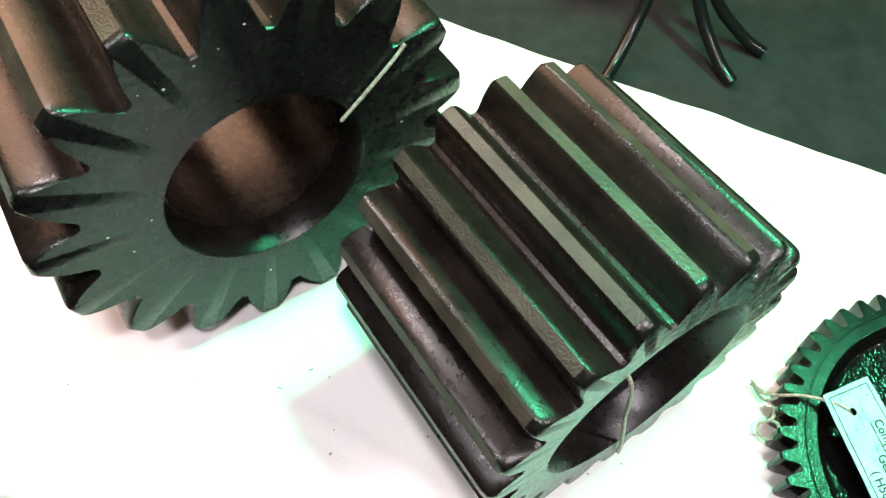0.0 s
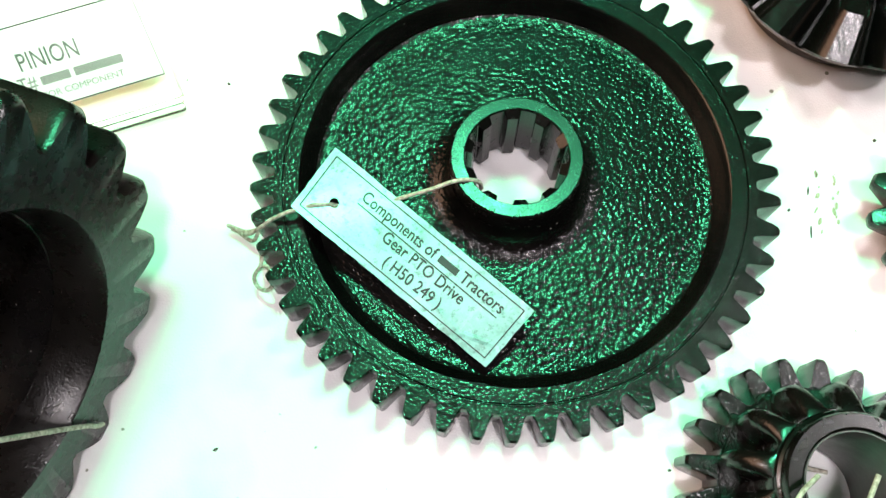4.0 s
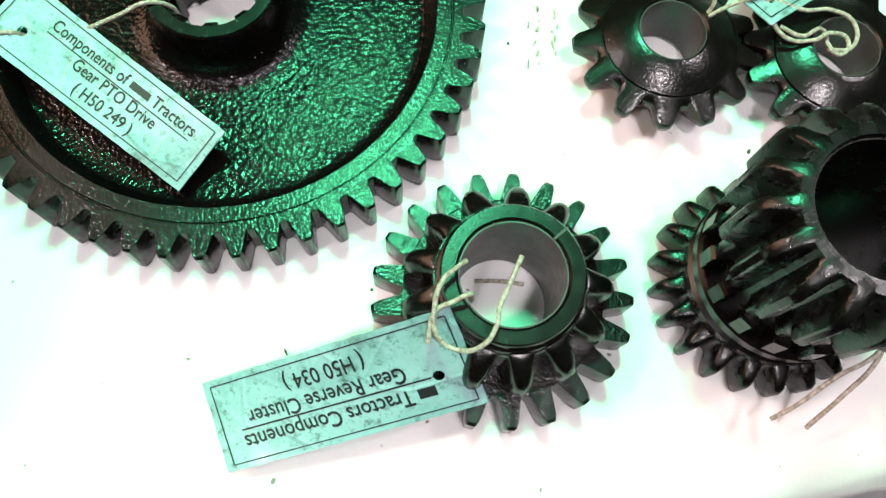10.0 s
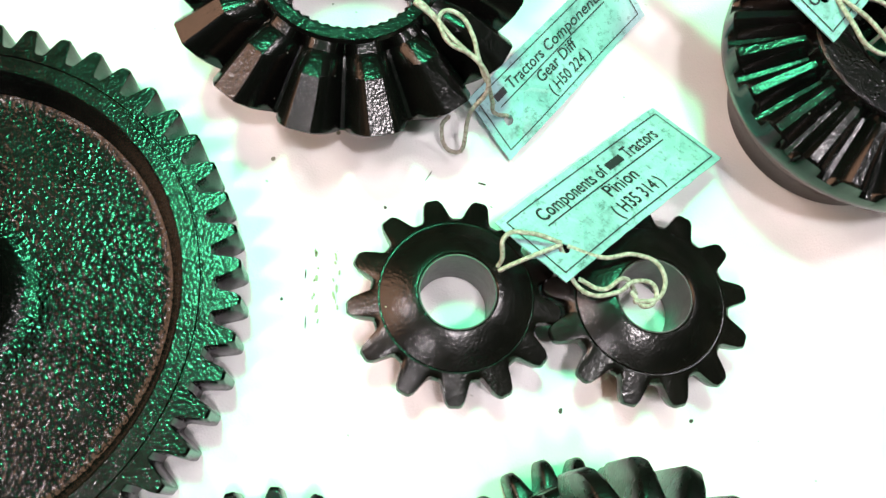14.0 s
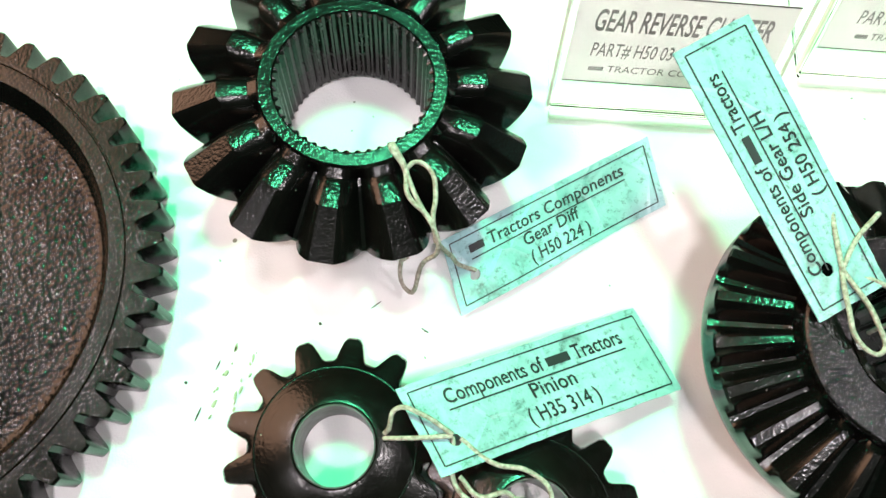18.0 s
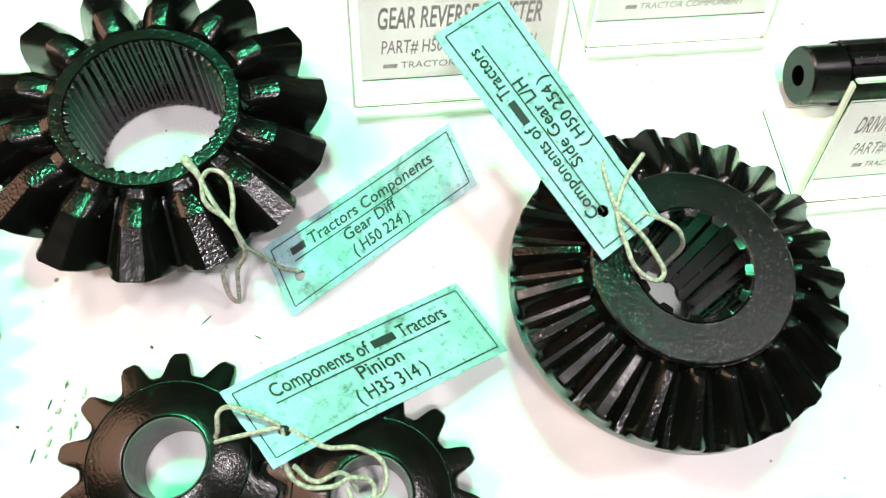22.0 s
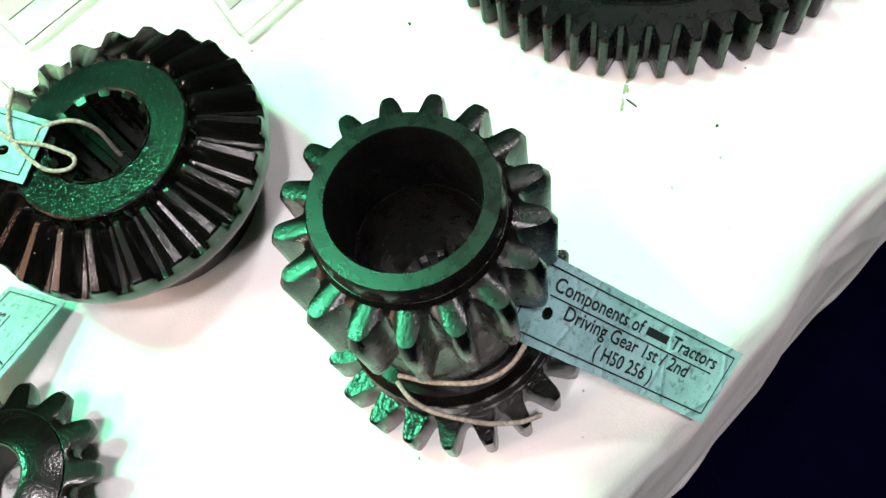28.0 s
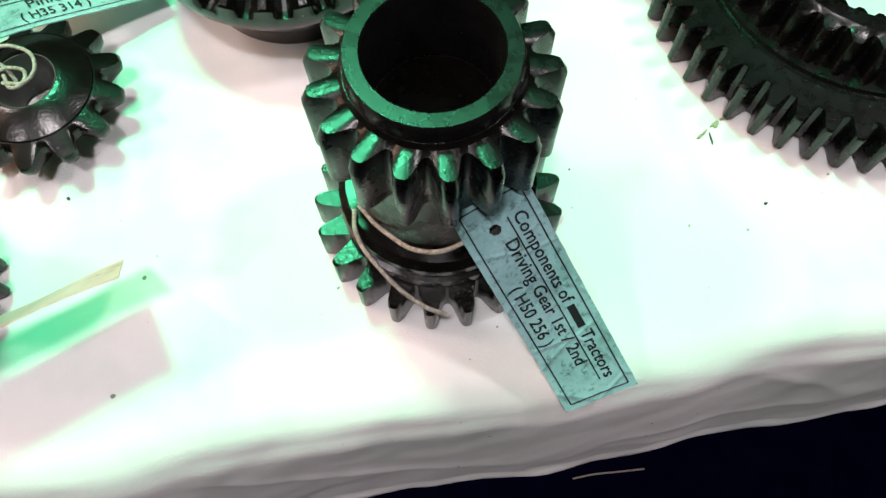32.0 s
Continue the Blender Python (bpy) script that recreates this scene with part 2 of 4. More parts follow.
def lathe(name, layers, material, parent, teeth=48, shape=None, label="", turn=0.0, closed=True, sharp=38):
    """A ring turned about z. A layer is (r, z), or (r_root, z_root, r_tip, z_tip[, twist]) where it follows the teeth."""
    shape = shape or ((0.0, 0.0), (0.5, 0.0))
    phase = np.array([p for p, w in shape])
    weight = np.array([w for p, w in shape])
    ang = (np.arange(teeth)[:, None] + phase[None, :]).ravel() * 2 * np.pi / teeth + radians(turn)
    w = np.tile(weight, teeth)
    n, verts = len(ang), []
    for lay in layers:
        if len(lay) == 2:
            r, z, a = np.full(n, lay[0]), np.full(n, lay[1]), ang
        else:
            r, z = lay[0] + w * (lay[2] - lay[0]), lay[1] + w * (lay[3] - lay[1])
            a = ang + radians(lay[4] if len(lay) > 4 else 0.0)
        verts += list(zip(r * np.cos(a), r * np.sin(a), z))
    k = len(layers)
    faces = [(i * n + j, i * n + (j + 1) % n, ((i + 1) % k) * n + (j + 1) % n, ((i + 1) % k) * n + j)
             for i in range(k if closed else k - 1) for j in range(n)]
    return mesh_object(name, verts, faces, material, parent, label, sharp)


def spur_layers(root, tip, z0, z1, inner, edge=0.0006):
    """A toothed ring from z0 to z1 round a hole of the radius inner, its edges broken."""
    return [(inner, z0), (root, z0, tip - edge, z0), (root, z0 + edge, tip, z0 + edge), (root, z1 - edge, tip, z1 - edge), (root - edge * 0.3, z1, tip - edge, z1), (inner, z1)]


def tube(name, points, radius, material, parent=None, label="", smooth=True, cyclic=False):
    """A round cord through the points, as a mesh."""
    cu = bpy.data.curves.new(name, "CURVE")
    cu.dimensions, cu.bevel_depth, cu.bevel_resolution, cu.resolution_u, cu.use_fill_caps = "3D", radius, 2, 8, True
    sp = cu.splines.new("BEZIER")
    sp.bezier_points.add(len(points) - 1)
    sp.use_cyclic_u = cyclic
    for bp, p in zip(sp.bezier_points, points):
        bp.co, bp.handle_left_type, bp.handle_right_type = p, "AUTO", "AUTO"
    tmp = new(name, cu)
    bpy.context.view_layer.update()
    me = bpy.data.meshes.new_from_object(tmp.evaluated_get(bpy.context.evaluated_depsgraph_get()))
    bpy.data.objects.remove(tmp)
    me.name = name
    me.materials.clear()
    me.materials.append(material)
    me.polygons.foreach_set("use_smooth", [smooth] * len(me.polygons))
    ob = new(name, me)
    ob.parent = parent
    if label:
        ob["label"] = label
    return ob


LETTERS = {}


def letters(text):
    """Flat outline of a text in the built-in font: vertices, faces and width, one unit high."""
    if text not in LETTERS:
        cu = bpy.data.curves.new("text", "FONT")
        cu.body, cu.size, cu.resolution_u = text, 1.0, 3
        tmp = new("text", cu)
        bpy.context.view_layer.update()
        me = bpy.data.meshes.new_from_object(tmp.evaluated_get(bpy.context.evaluated_depsgraph_get()))
        bpy.data.objects.remove(tmp)
        v = np.array([tuple(p.co) for p in me.vertices])
        f = [tuple(p.vertices) for p in me.polygons]
        LETTERS[text] = (v, f, v[:, 0].max())
    return LETTERS[text]


def print_line(pieces, mid, base, size, width=None, shear=0.0, bold=0.0):
    """One printed line in the plane: pieces are words, or numbers for a plain bar of that length. Centred on mid."""
    verts, faces, x = [], [], 0.0
    for piece in pieces:
        if isinstance(piece, str):
            v, f, w = letters(piece)
            for dx, dy in ((0, 0), (bold, 0), (0, bold)) if bold else ((0, 0),):
                k = len(verts)
                verts += [(p[0] + x + dx, p[1] + dy) for p in v]
                faces += [tuple(i + k for i in g) for g in f]
            x += w + 0.28
        else:
            k = len(verts)
            verts += [(x, 0.08), (x + piece, 0.08), (x + piece, 0.52), (x, 0.52)]
            faces.append((k, k + 1, k + 2, k + 3))
            x += piece + 0.28
    x -= 0.28
    sx = (width / x) if width else size
    return [(mid + (a - x / 2) * sx + b * size * shear, base + b * size) for a, b in verts], faces, x * sx


def quad_map(tl, tr, bl, br, bow=0.0, wave=0.0):
    """From the sheet's own place (0..1, 0..1, lift) to the world."""
    tl, tr, bl, br = (np.array(p, float) for p in (tl, tr, bl, br))
    up = np.cross(tr - bl, tl - br)
    up = up / np.linalg.norm(up)
    if up[2] < 0:
        up = -up

    def at(s, q, lift=0.0):
        p = (1 - s) * (q * tl + (1 - q) * bl) + s * (q * tr + (1 - q) * br)
        return p + up * (lift + bow * 4 * s * (1 - s) + wave * (math.sin(6.283 * s + 1.5 * q) - math.sin(1.5 * q)))
    return at


def hanging_tag(label, corners, pieces, hole, bow=0.0, wave=0.0, cord=(), paper=None, look_of="light blue laminated paper"):
    """A printed paper tag with its cord. hole: its place along and up the tag."""
    tl, tr, bl, br = corners
    at = quad_map(tl, tr, bl, br, bow, wave)
    mid = Vector(at(0.5, 0.5))
    root = empty("paper_tag", Matrix.Translation(mid), label, "tag", "paper tags on the gears")
    loc = lambda p: tuple(Vector(p) - mid)
    long = float(np.linalg.norm(np.array(tr) - np.array(tl)))
    high = float(np.linalg.norm(np.array(tl) - np.array(bl)))
    nx, ny, hr = 30, 10, 0.0021
    hx, hy = hole[0] * long, hole[1] * high
    i0, j0 = max(1, round(hole[0] * nx) - 1), max(1, round(hole[1] * ny) - 1)
    i1, j1 = i0 + 2, j0 + 2
    hx, hy = (i0 + 1) / nx * long, (j0 + 1) / ny * high
    grid = [(i / nx, j / ny) for i in range(nx + 1) for j in range(ny + 1)]
    block = [(i0, j0), (i0 + 1, j0), (i1, j0), (i1, j0 + 1), (i1, j1), (i0 + 1, j1), (i0, j1), (i0, j0 + 1)]
    verts, faces = [], []
    for lift in (0.00025, -0.00025):
        for s, q in grid:
            rag = 0.0035 * noise.noise(Vector((s * 23, q * 17, long * 99))) if s in (0, 1) or q in (0, 1) else 0.0
            verts.append(loc(at(s + rag * (s in (0, 1)), q + 2.5 * rag * (q in (0, 1)), lift)))
        for i, j in block:
            a = math.atan2(j / ny * high - hy, i / nx * long - hx)
            verts.append(loc(at((hx + hr * math.cos(a)) / long, (hy + hr * math.sin(a)) / high, lift)))
    m = len(grid) + 8
    for i in range(nx):
        for j in range(ny):
            if i0 <= i < i1 and j0 <= j < j1:
                continue
            a = i * (ny + 1) + j
            b = a + ny + 1
            faces += [(a, b, b + 1, a + 1), (m + a, m + a + 1, m + b + 1, m + b)]
    for k in range(8):
        (ia, ja), (ib, jb) = block[k], block[(k + 1) % 8]
        a, b, ca, cb = ia * (ny + 1) + ja, ib * (ny + 1) + jb, len(grid) + k, len(grid) + (k + 1) % 8
        faces += [(a, b, cb, ca), (m + a, m + ca, m + cb, m + b), (ca, cb, m + cb, m + ca)]
    rim = [i * (ny + 1) for i in range(nx + 1)] + [nx * (ny + 1) + j for j in range(1, ny + 1)] + [i * (ny + 1) + ny for i in range(nx - 1, -1, -1)] + [j for j in range(ny - 1, 0, -1)]
    faces += [(rim[i], rim[(i + 1) % len(rim)], m + rim[(i + 1) % len(rim)], m + rim[i]) for i in range(len(rim))]
    mesh_object("card", verts, faces, paper or TAG, root, look_of, 60)

    def printed(name, v, f):
        pts = [loc(at(x / long, y / high, 0.00045)) for x, y in v]
        mesh_object(name, pts, f, INK, root)
    if not pieces:
        for pts in cord:
            tube("cord", [loc(p) for p in pts], 0.0008, TWINE, root, "knotted cotton twine")
        return root
    b = 0.0026
    # long sides are cut up so that they follow the bow
    v, f = [], []
    for y in (b, high - b):
        k = len(v)
        for i in range(21):
            x = b + (long - 2 * b) * i / 20
            v += [(x, y - 0.00025), (x, y + 0.00025)]
        f += [(k + 2 * i, k + 2 * i + 2, k + 2 * i + 3, k + 2 * i + 1) for i in range(20)]
    for x in (b, long - b):
        k = len(v)
        v += [(x - 0.00025, b), (x + 0.00025, b), (x + 0.00025, high - b), (x - 0.00025, high - b)]
        f.append((k, k + 1, k + 2, k + 3))
    printed("border_line", v, f)
    size = high * 0.235
    for i, (words, wide, shift) in enumerate(pieces):
        base = high * (0.66 - 0.245 * i)
        v, f, w = print_line(words, long * (0.5 + shift), base, size, wide * long, bold=0.03)
        printed("text_line", v, f)
        if i == 0:
            k, x0 = [], long * (0.5 + shift) - w / 2
            for j in range(13):
                x = x0 + w * j / 12
                k += [(x, base - size * 0.30), (x, base - size * 0.22)]
            printed("underline", k, [(2 * j, 2 * j + 2, 2 * j + 3, 2 * j + 1) for j in range(12)])
    for pts in cord:
        tube("cord", [loc(p) for p in pts], 0.0008, TWINE, root, "knotted cotton twine")
    return root

# ---- the hall ----
TURN = -28.2
TABLE = pose(0, 0, 0, 0, 0, TURN)
EX, EY = math.cos(radians(TURN)), math.sin(radians(TURN))
bm = bmesh.new()
box(bm, (-6, -5, -0.1), (7, 7, 0.0))
tagged(part("floor", bm, CARPET, None), "dark green carpet of the exhibition hall", "floor", kind="structure")
for name, lo, hi in (("wall_north", (-6, 7, 0), (7, 7.2, 3.4)), ("wall_south", (-6, -5.2, 0), (7, -5, 3.4)), ("wall_west", (-6.2, -5.2, 0), (-6, 7.2, 3.4)), ("wall_east", (7, -5.2, 0), (7.2, 7.2, 3.4))):
    bm = bmesh.new()
    box(bm, lo, hi)
    tagged(part(name, bm, WALL, None), "plain dull painted hall wall", "wall", kind="structure")
bm = bmesh.new()
box(bm, (-6.2, -5.2, 3.4), (7.2, 7.2, 3.6))
tagged(part("ceiling", bm, CEIL, None), "plain dull hall ceiling", "ceiling", kind="structure")

bm = bmesh.new()
box(bm, (-3, -4.9, 0.0), (4, 0.20, 0.006), 0.002)
aisle = part("aisle_carpet", bm, NAVY, None)
aisle.matrix_world = TABLE
tagged(aisle, "dark navy carpet along the table's front", "carpet", kind="structure")

# ---- table and cloth ----
FRONT, BACK, LEFT, RIGHT = -0.043, 0.366, -0.50, 1.25
table = empty("display_table", TABLE, "long narrow display table under a white cloth", "table")
bm = bmesh.new()
box(bm, (LEFT, FRONT + 0.012, TOP - 0.030), (RIGHT, BACK - 0.012, TOP - 0.004), 0.003)
part("tabletop", bm, BOARD, table)
for x in (LEFT + 0.06, RIGHT - 0.06):
    for y in (FRONT + 0.05, BACK - 0.05):
        bm = bmesh.new()
        box(bm, (x - 0.02, y - 0.02, 0.006 if y < 0.2 else 0.0), (x + 0.02, y + 0.02, TOP - 0.030), 0.002)
        part("leg", bm, BOARD, table)


CREASES = (((0.08, -0.030), (0.30, -0.047), 0.0022, 0.0030), ((0.295, -0.140), (0.40, 0.020), 0.0011, 0.005), ((0.30, -0.16), (0.28, -0.20), 0.0015, 0.006),
           ((-0.15, 0.15), (0.02, 0.05), 0.0012, 0.006), ((0.55, -0.20), (0.68, -0.17), 0.0010, 0.006), ((0.42, 0.13), (0.36, -0.02), 0.0011, 0.005), ((0.60, -0.32), (0.64, -0.22), 0.0012, 0.007))


def wx(x, y):
    return EX * x - EY * y


def wy(x, y):
    return EY * x + EX * y


def cloth():
    """The sheet, run across the table in strips: it hangs a hand's width over both long edges."""
    across = [("b", d) for d in np.linspace(0.075, 0.004, 12)] + [("t", s) for s in np.linspace(0, 1, 170)] + [("f", d) for d in np.linspace(0.003, 0.112, 44)]
    nx = 700
    verts, faces = [], []
    for i in range(nx + 1):
        x = LEFT + (RIGHT - LEFT) * i / nx
        wob_f = 0.006 * noise.noise(Vector((x * 9, 3.1, 0))) + 0.003 * noise.noise(Vector((x * 31, 7.7, 0)))
        wob_b = 0.005 * noise.noise(Vector((x * 8, 9.4, 0)))
        hem = 1.0 + 0.07 * noise.noise(Vector((x * 14, 1.7, 2)))
        for kind, s in across:
            if kind == "t":
                y = BACK + wob_b + (FRONT + wob_f - BACK - wob_b) * s
                drop = min(s, 1 - s) * (BACK - FRONT)
                z = TOP - 0.006 * max(0.0, 1 - drop / 0.014) ** 2
                z += 0.0006 * noise.noise(Vector((x * 26, y * 26, 0)))
                near = math.exp(-drop / 0.05)
                z += 0.0022 * near * noise.noise(Vector((x * 26, y * 12, 4)))
                for (ax, ay), (bx, by), hgt, wid in CREASES:
                    dx, dy = bx - ax, by - ay
                    k = ((wx(x, y) - ax) * dx + (wy(x, y) - ay) * dy) / (dx * dx + dy * dy)
                    if -0.1 < k < 1.1:
                        d = abs((wx(x, y) - ax) * dy - (wy(x, y) - ay) * dx) / math.hypot(dx, dy)
                        z += hgt * math.exp(-(d / wid) ** 2) * max(0.0, 1 - abs(2 * k - 1) ** 4)
                z -= 0.0014
            else:
                d = s * hem
                sign, edge = (1, BACK + wob_b) if kind == "b" else (-1, FRONT + wob_f)
                fold = 0.0026 * noise.noise(Vector((x * 8 + sign, d * 3, 6))) * min(1, d / 0.05) + 0.0006 * noise.noise(Vector((x * 60 + d * 30, d * 60, 3))) * min(1, d / 0.01)
                fold += 0.0009 * noise.noise(Vector((x * 19 + d * 22, d * 26, 8))) * min(1, d / 0.012)
                pull = 1 - abs(noise.noise(Vector((x * 4 + d * 7, d * 22 - x * 5, 9)))) * 2.0
                fold += 0.0012 * max(0.0, pull) ** 6 * min(1, d / 0.02)
                seam = 0.0014 * math.exp(-((s - 0.100) / 0.0030) ** 2) + 0.0010 * (s > 0.096)
                y = edge + sign * (0.004 * min(1, d / 0.01) + fold + (seam if sign < 0 else 0.0) + 0.011 * (1 - (1 - min(1.0, d / 0.112)) ** 2))
                z = TOP - 0.008 - d + 0.004 * noise.noise(Vector((x * 20, 5, 5)))
            verts.append((x, y, z))
    n = len(across)
    for i in range(nx):
        for j in range(n - 1):
            a = i * n + j
            faces.append((a, a + 1, a + n + 1, a + n))
    ob = mesh_object("tablecloth", verts, faces, CLOTH, None, "", 80)
    ob.matrix_world = TABLE
    so = ob.modifiers.new("thickness", "SOLIDIFY")
    so.thickness, so.offset = 0.0006, -1
    return tagged(ob, "creased white cloth hanging over the long table", "tablecloth")


cloth()

# ---- gears ----


def gear_root(name, x, y, label, turn=0.0, z=TOP):
    return empty(name, pose(x, y, z, 0, 0, turn), label, "gear")


def pto_gear(x, y):
    g = gear_root("spur_gear", x, y, "large flat black spur gear with recessed web and splined hub", 1.0)
    z1 = 0.0185
    lay = [(0.0765, 0.0), (0.0905, 0, 0.0992, 0), (0.0912, 0.0008, 0.1000, 0.0008), (0.0912, z1 - 0.0008, 0.1000, z1 - 0.0008), (0.0908, z1, 0.0992, z1),
           (0.0879, z1), (0.0876, z1 - 0.0006), (0.0872, z1 - 0.0006), (0.0869, z1), (0.0816, z1), (0.0808, z1 - 0.0007), (0.0790, 0.0135), (0.0772, 0.0108), (0.0765, 0.0098)]
    lathe("toothed_rim", lay, IRON_GRAIN, g, 51, TOOTH, "machined rim with straight teeth")
    lathe("web", [(0.0235, 0.005), (0.0768, 0.005), (0.0768, 0.0102), (0.0756, 0.0097), (0.0738, 0.0095), (0.0700, 0.0095), (0.0360, 0.0095), (0.0310, 0.0098), (0.0272, 0.0116), (0.0252, 0.0150), (0.0244, 0.020)], IRON_CAST, g, 64, None, "rough cast web")
    hub = [(0.0243, 0.002), (0.0243, 0.0314), (0.0237, 0.0322), (0.0194, 0.0322), (0.0189, 0.0314, 0.0163, 0.0296), (0.0189, 0.002, 0.0163, 0.002)]
    lathe("splined_hub", hub, IRON_SMOOTH, g, 10, SQUARE, "hub with ten splines", sharp=30)
    return g


def reverse_cluster(x, y):
    g = gear_root("cluster_gear", x, y, "small black two-step cluster gear with a smooth ring bore", 0.3)
    lathe("lower_gear", [(0.019, 0.0), (0.0345, 0, 0.0440, 0), (0.0345, 0.001, 0.0450, 0.001), (0.0345, 0.0140, 0.0450, 0.0145), (0.0343, 0.0155, 0.0440, 0.0155), (0.0342, 0.0155), (0.0340, 0.0149), (0.0336, 0.0149), (0.0334, 0.0155), (0.019, 0.0155)], IRON_GRAIN, g, 21, TOOTH)
    lathe("upper_gear", [(0.0188, 0.0158), (0.0250, 0.0158, 0.0345, 0.0158), (0.0250, 0.0210, 0.0352, 0.0210), (0.0250, 0.0275, 0.0350, 0.0275), (0.0249, 0.0315, 0.0330, 0.0312), (0.0248, 0.0342, 0.0295, 0.0342), (0.0246, 0.0357, 0.0262, 0.0360), (0.0244, 0.0366), (0.0188, 0.0366)], IRON_SMOOTH, g, 13, NOSE)
    lathe("bush", [(0.0172, 0.0), (0.0240, 0.0), (0.0240, 0.0370), (0.0236, 0.0380), (0.0227, 0.0385), (0.0227, 0.0424), (0.0221, 0.0432), (0.0180, 0.0432), (0.0174, 0.0426)], IRON_SMOOTH, g, 48, None, "smooth ring with a split")
    lathe("bore_lining", [(0.0166, 0.0005), (0.0171, 0.0005), (0.0171, 0.0423), (0.0166, 0.0423)], IRON_BORE, g, 48, None, "grey machined bore")
    bm = bmesh.new()
    box(bm, (0.0170, -0.0004, 0.0410), (0.0229, 0.0004, 0.0434))
    part("split_mark", bm, IRON_BORE, g)
    return g


def bevel_pinion(x, y, turn):
    g = gear_root("domed_pinion", x, y, "small black domed pinion with pointed teeth and plain bore", turn)
    g["group"] = "pair of tied pinions"
    lay = [(0.0128, 0.0), (0.0175, 0.0, 0.0225, 0.0008), (0.0278, 0.0120, 0.0352, 0.0108), (0.0284, 0.0155, 0.0362, 0.0145), (0.0276, 0.0180, 0.0355, 0.0160),
           (0.0262, 0.0190, 0.0300, 0.0178), (0.0258, 0.0192), (0.0256, 0.0188), (0.0253, 0.0188), (0.0251, 0.0195), (0.0235, 0.0203), (0.0215, 0.0213), (0.0195, 0.0222), (0.0175, 0.0230), (0.0155, 0.0237), (0.0140, 0.0242), (0.0133, 0.0243), (0.0128, 0.0238)]
    lathe("toothed_body", lay, IRON_DOME, g, 13, TOOTH)
    lathe("bore_lining", [(0.0123, 0.0004), (0.0127, 0.0004), (0.0127, 0.0237), (0.0123, 0.0237)], IRON_BORE, g, 40, None, "grey machined bore")
    return g


def diff_gear(x, y, turn=0):
    g = gear_root("conical_gear", x, y, "black conical gear with broad teeth and finely splined bore", turn)
    lay = [(0.0272, 0.0), (0.0410, 0.0), (0.0430, 0.0060), (0.0528, 0.0175, 0.0558, 0.0205), (0.0545, 0.0200, 0.0624, 0.0292), (0.0540, 0.0210, 0.0631, 0.0310),
           (0.0385, 0.0310, 0.0474, 0.0384), (0.0366, 0.0323, 0.0464, 0.0390), (0.0350, 0.0331, 0.0385, 0.0392), (0.0334, 0.0336, 0.0360, 0.0386), (0.0329, 0.0398), (0.0321, 0.0412), (0.0278, 0.0412), (0.0274, 0.0406)]
    lathe("toothed_body", lay, IRON_GRAIN, g, 14, BROAD, sharp=22)
    lathe("splined_bore", [(0.0275, 0.001), (0.0275, 0.0404), (0.0273, 0.0408, 0.0261, 0.0398), (0.0273, 0.001, 0.0261, 0.001)], IRON_SMOOTH, g, 46, ((0, 0), (0.3, 0), (0.5, 1), (0.7, 1)), "fine straight splines", sharp=20)
    return g


NOSE = ((0.0, 0.0), (0.12, 0.0), (0.18, 0.32), (0.24, 0.60), (0.31, 0.83), (0.40, 0.97), (0.5, 1.0), (0.60, 0.97), (0.69, 0.83), (0.76, 0.60), (0.82, 0.32), (0.88, 0.0))
BROAD = ((0.0, 0.0), (0.03, 0.0), (0.08, 0.26), (0.14, 0.52), (0.21, 0.76), (0.30, 0.93), (0.345, 0.99), (0.355, 1.0), (0.645, 1.0), (0.655, 0.99), (0.70, 0.93), (0.79, 0.76), (0.86, 0.52), (0.92, 0.26), (0.97, 0.0))
WIDE = ((0.0, 0.0), (0.06, 0.0), (0.14, 0.26), (0.22, 0.56), (0.30, 0.82), (0.385, 0.97), (0.40, 1.0), (0.60, 1.0), (0.615, 0.97), (0.70, 0.82), (0.78, 0.56), (0.86, 0.26), (0.94, 0.0))


def side_gear(x, y, turn=0):
    g = gear_root("side_gear", x, y, "black conical gear with narrow teeth and flat rough face", turn)
    lay = [(0.0200, 0.0), (0.0400, 0.0), (0.0415, 0.0100), (0.0530, 0.0260), (0.0566, 0.0315), (0.0572, 0.0345), (0.0570, 0.0378), (0.0545, 0.0384, 0.0572, 0.0425), (0.0535, 0.0388, 0.0566, 0.0436),
           (0.0362, 0.0462, 0.0388, 0.0518), (0.0352, 0.0468, 0.0368, 0.0523), (0.0345, 0.0472, 0.0358, 0.0519), (0.0338, 0.0508), (0.0336, 0.0528), (0.0320, 0.0530), (0.0200, 0.0530)]
    lathe("toothed_body", lay, IRON_GRAIN, g, 23, WIDE, sharp=30)
    lathe("ring_face", [(0.0197, 0.0520), (0.0335, 0.0520), (0.0335, 0.0534), (0.0328, 0.0540), (0.0202, 0.0540), (0.0197, 0.0536)], IRON_RING, g, 64, None, "flat grained ring face")
    lathe("splined_bore", [(0.0196, 0.001), (0.0196, 0.0539), (0.0190, 0.0539, 0.0172, 0.0532), (0.0190, 0.001, 0.0172, 0.001)], IRON_SMOOTH, g, 12, SQUARE, "square-cut splines", sharp=30)
    return g


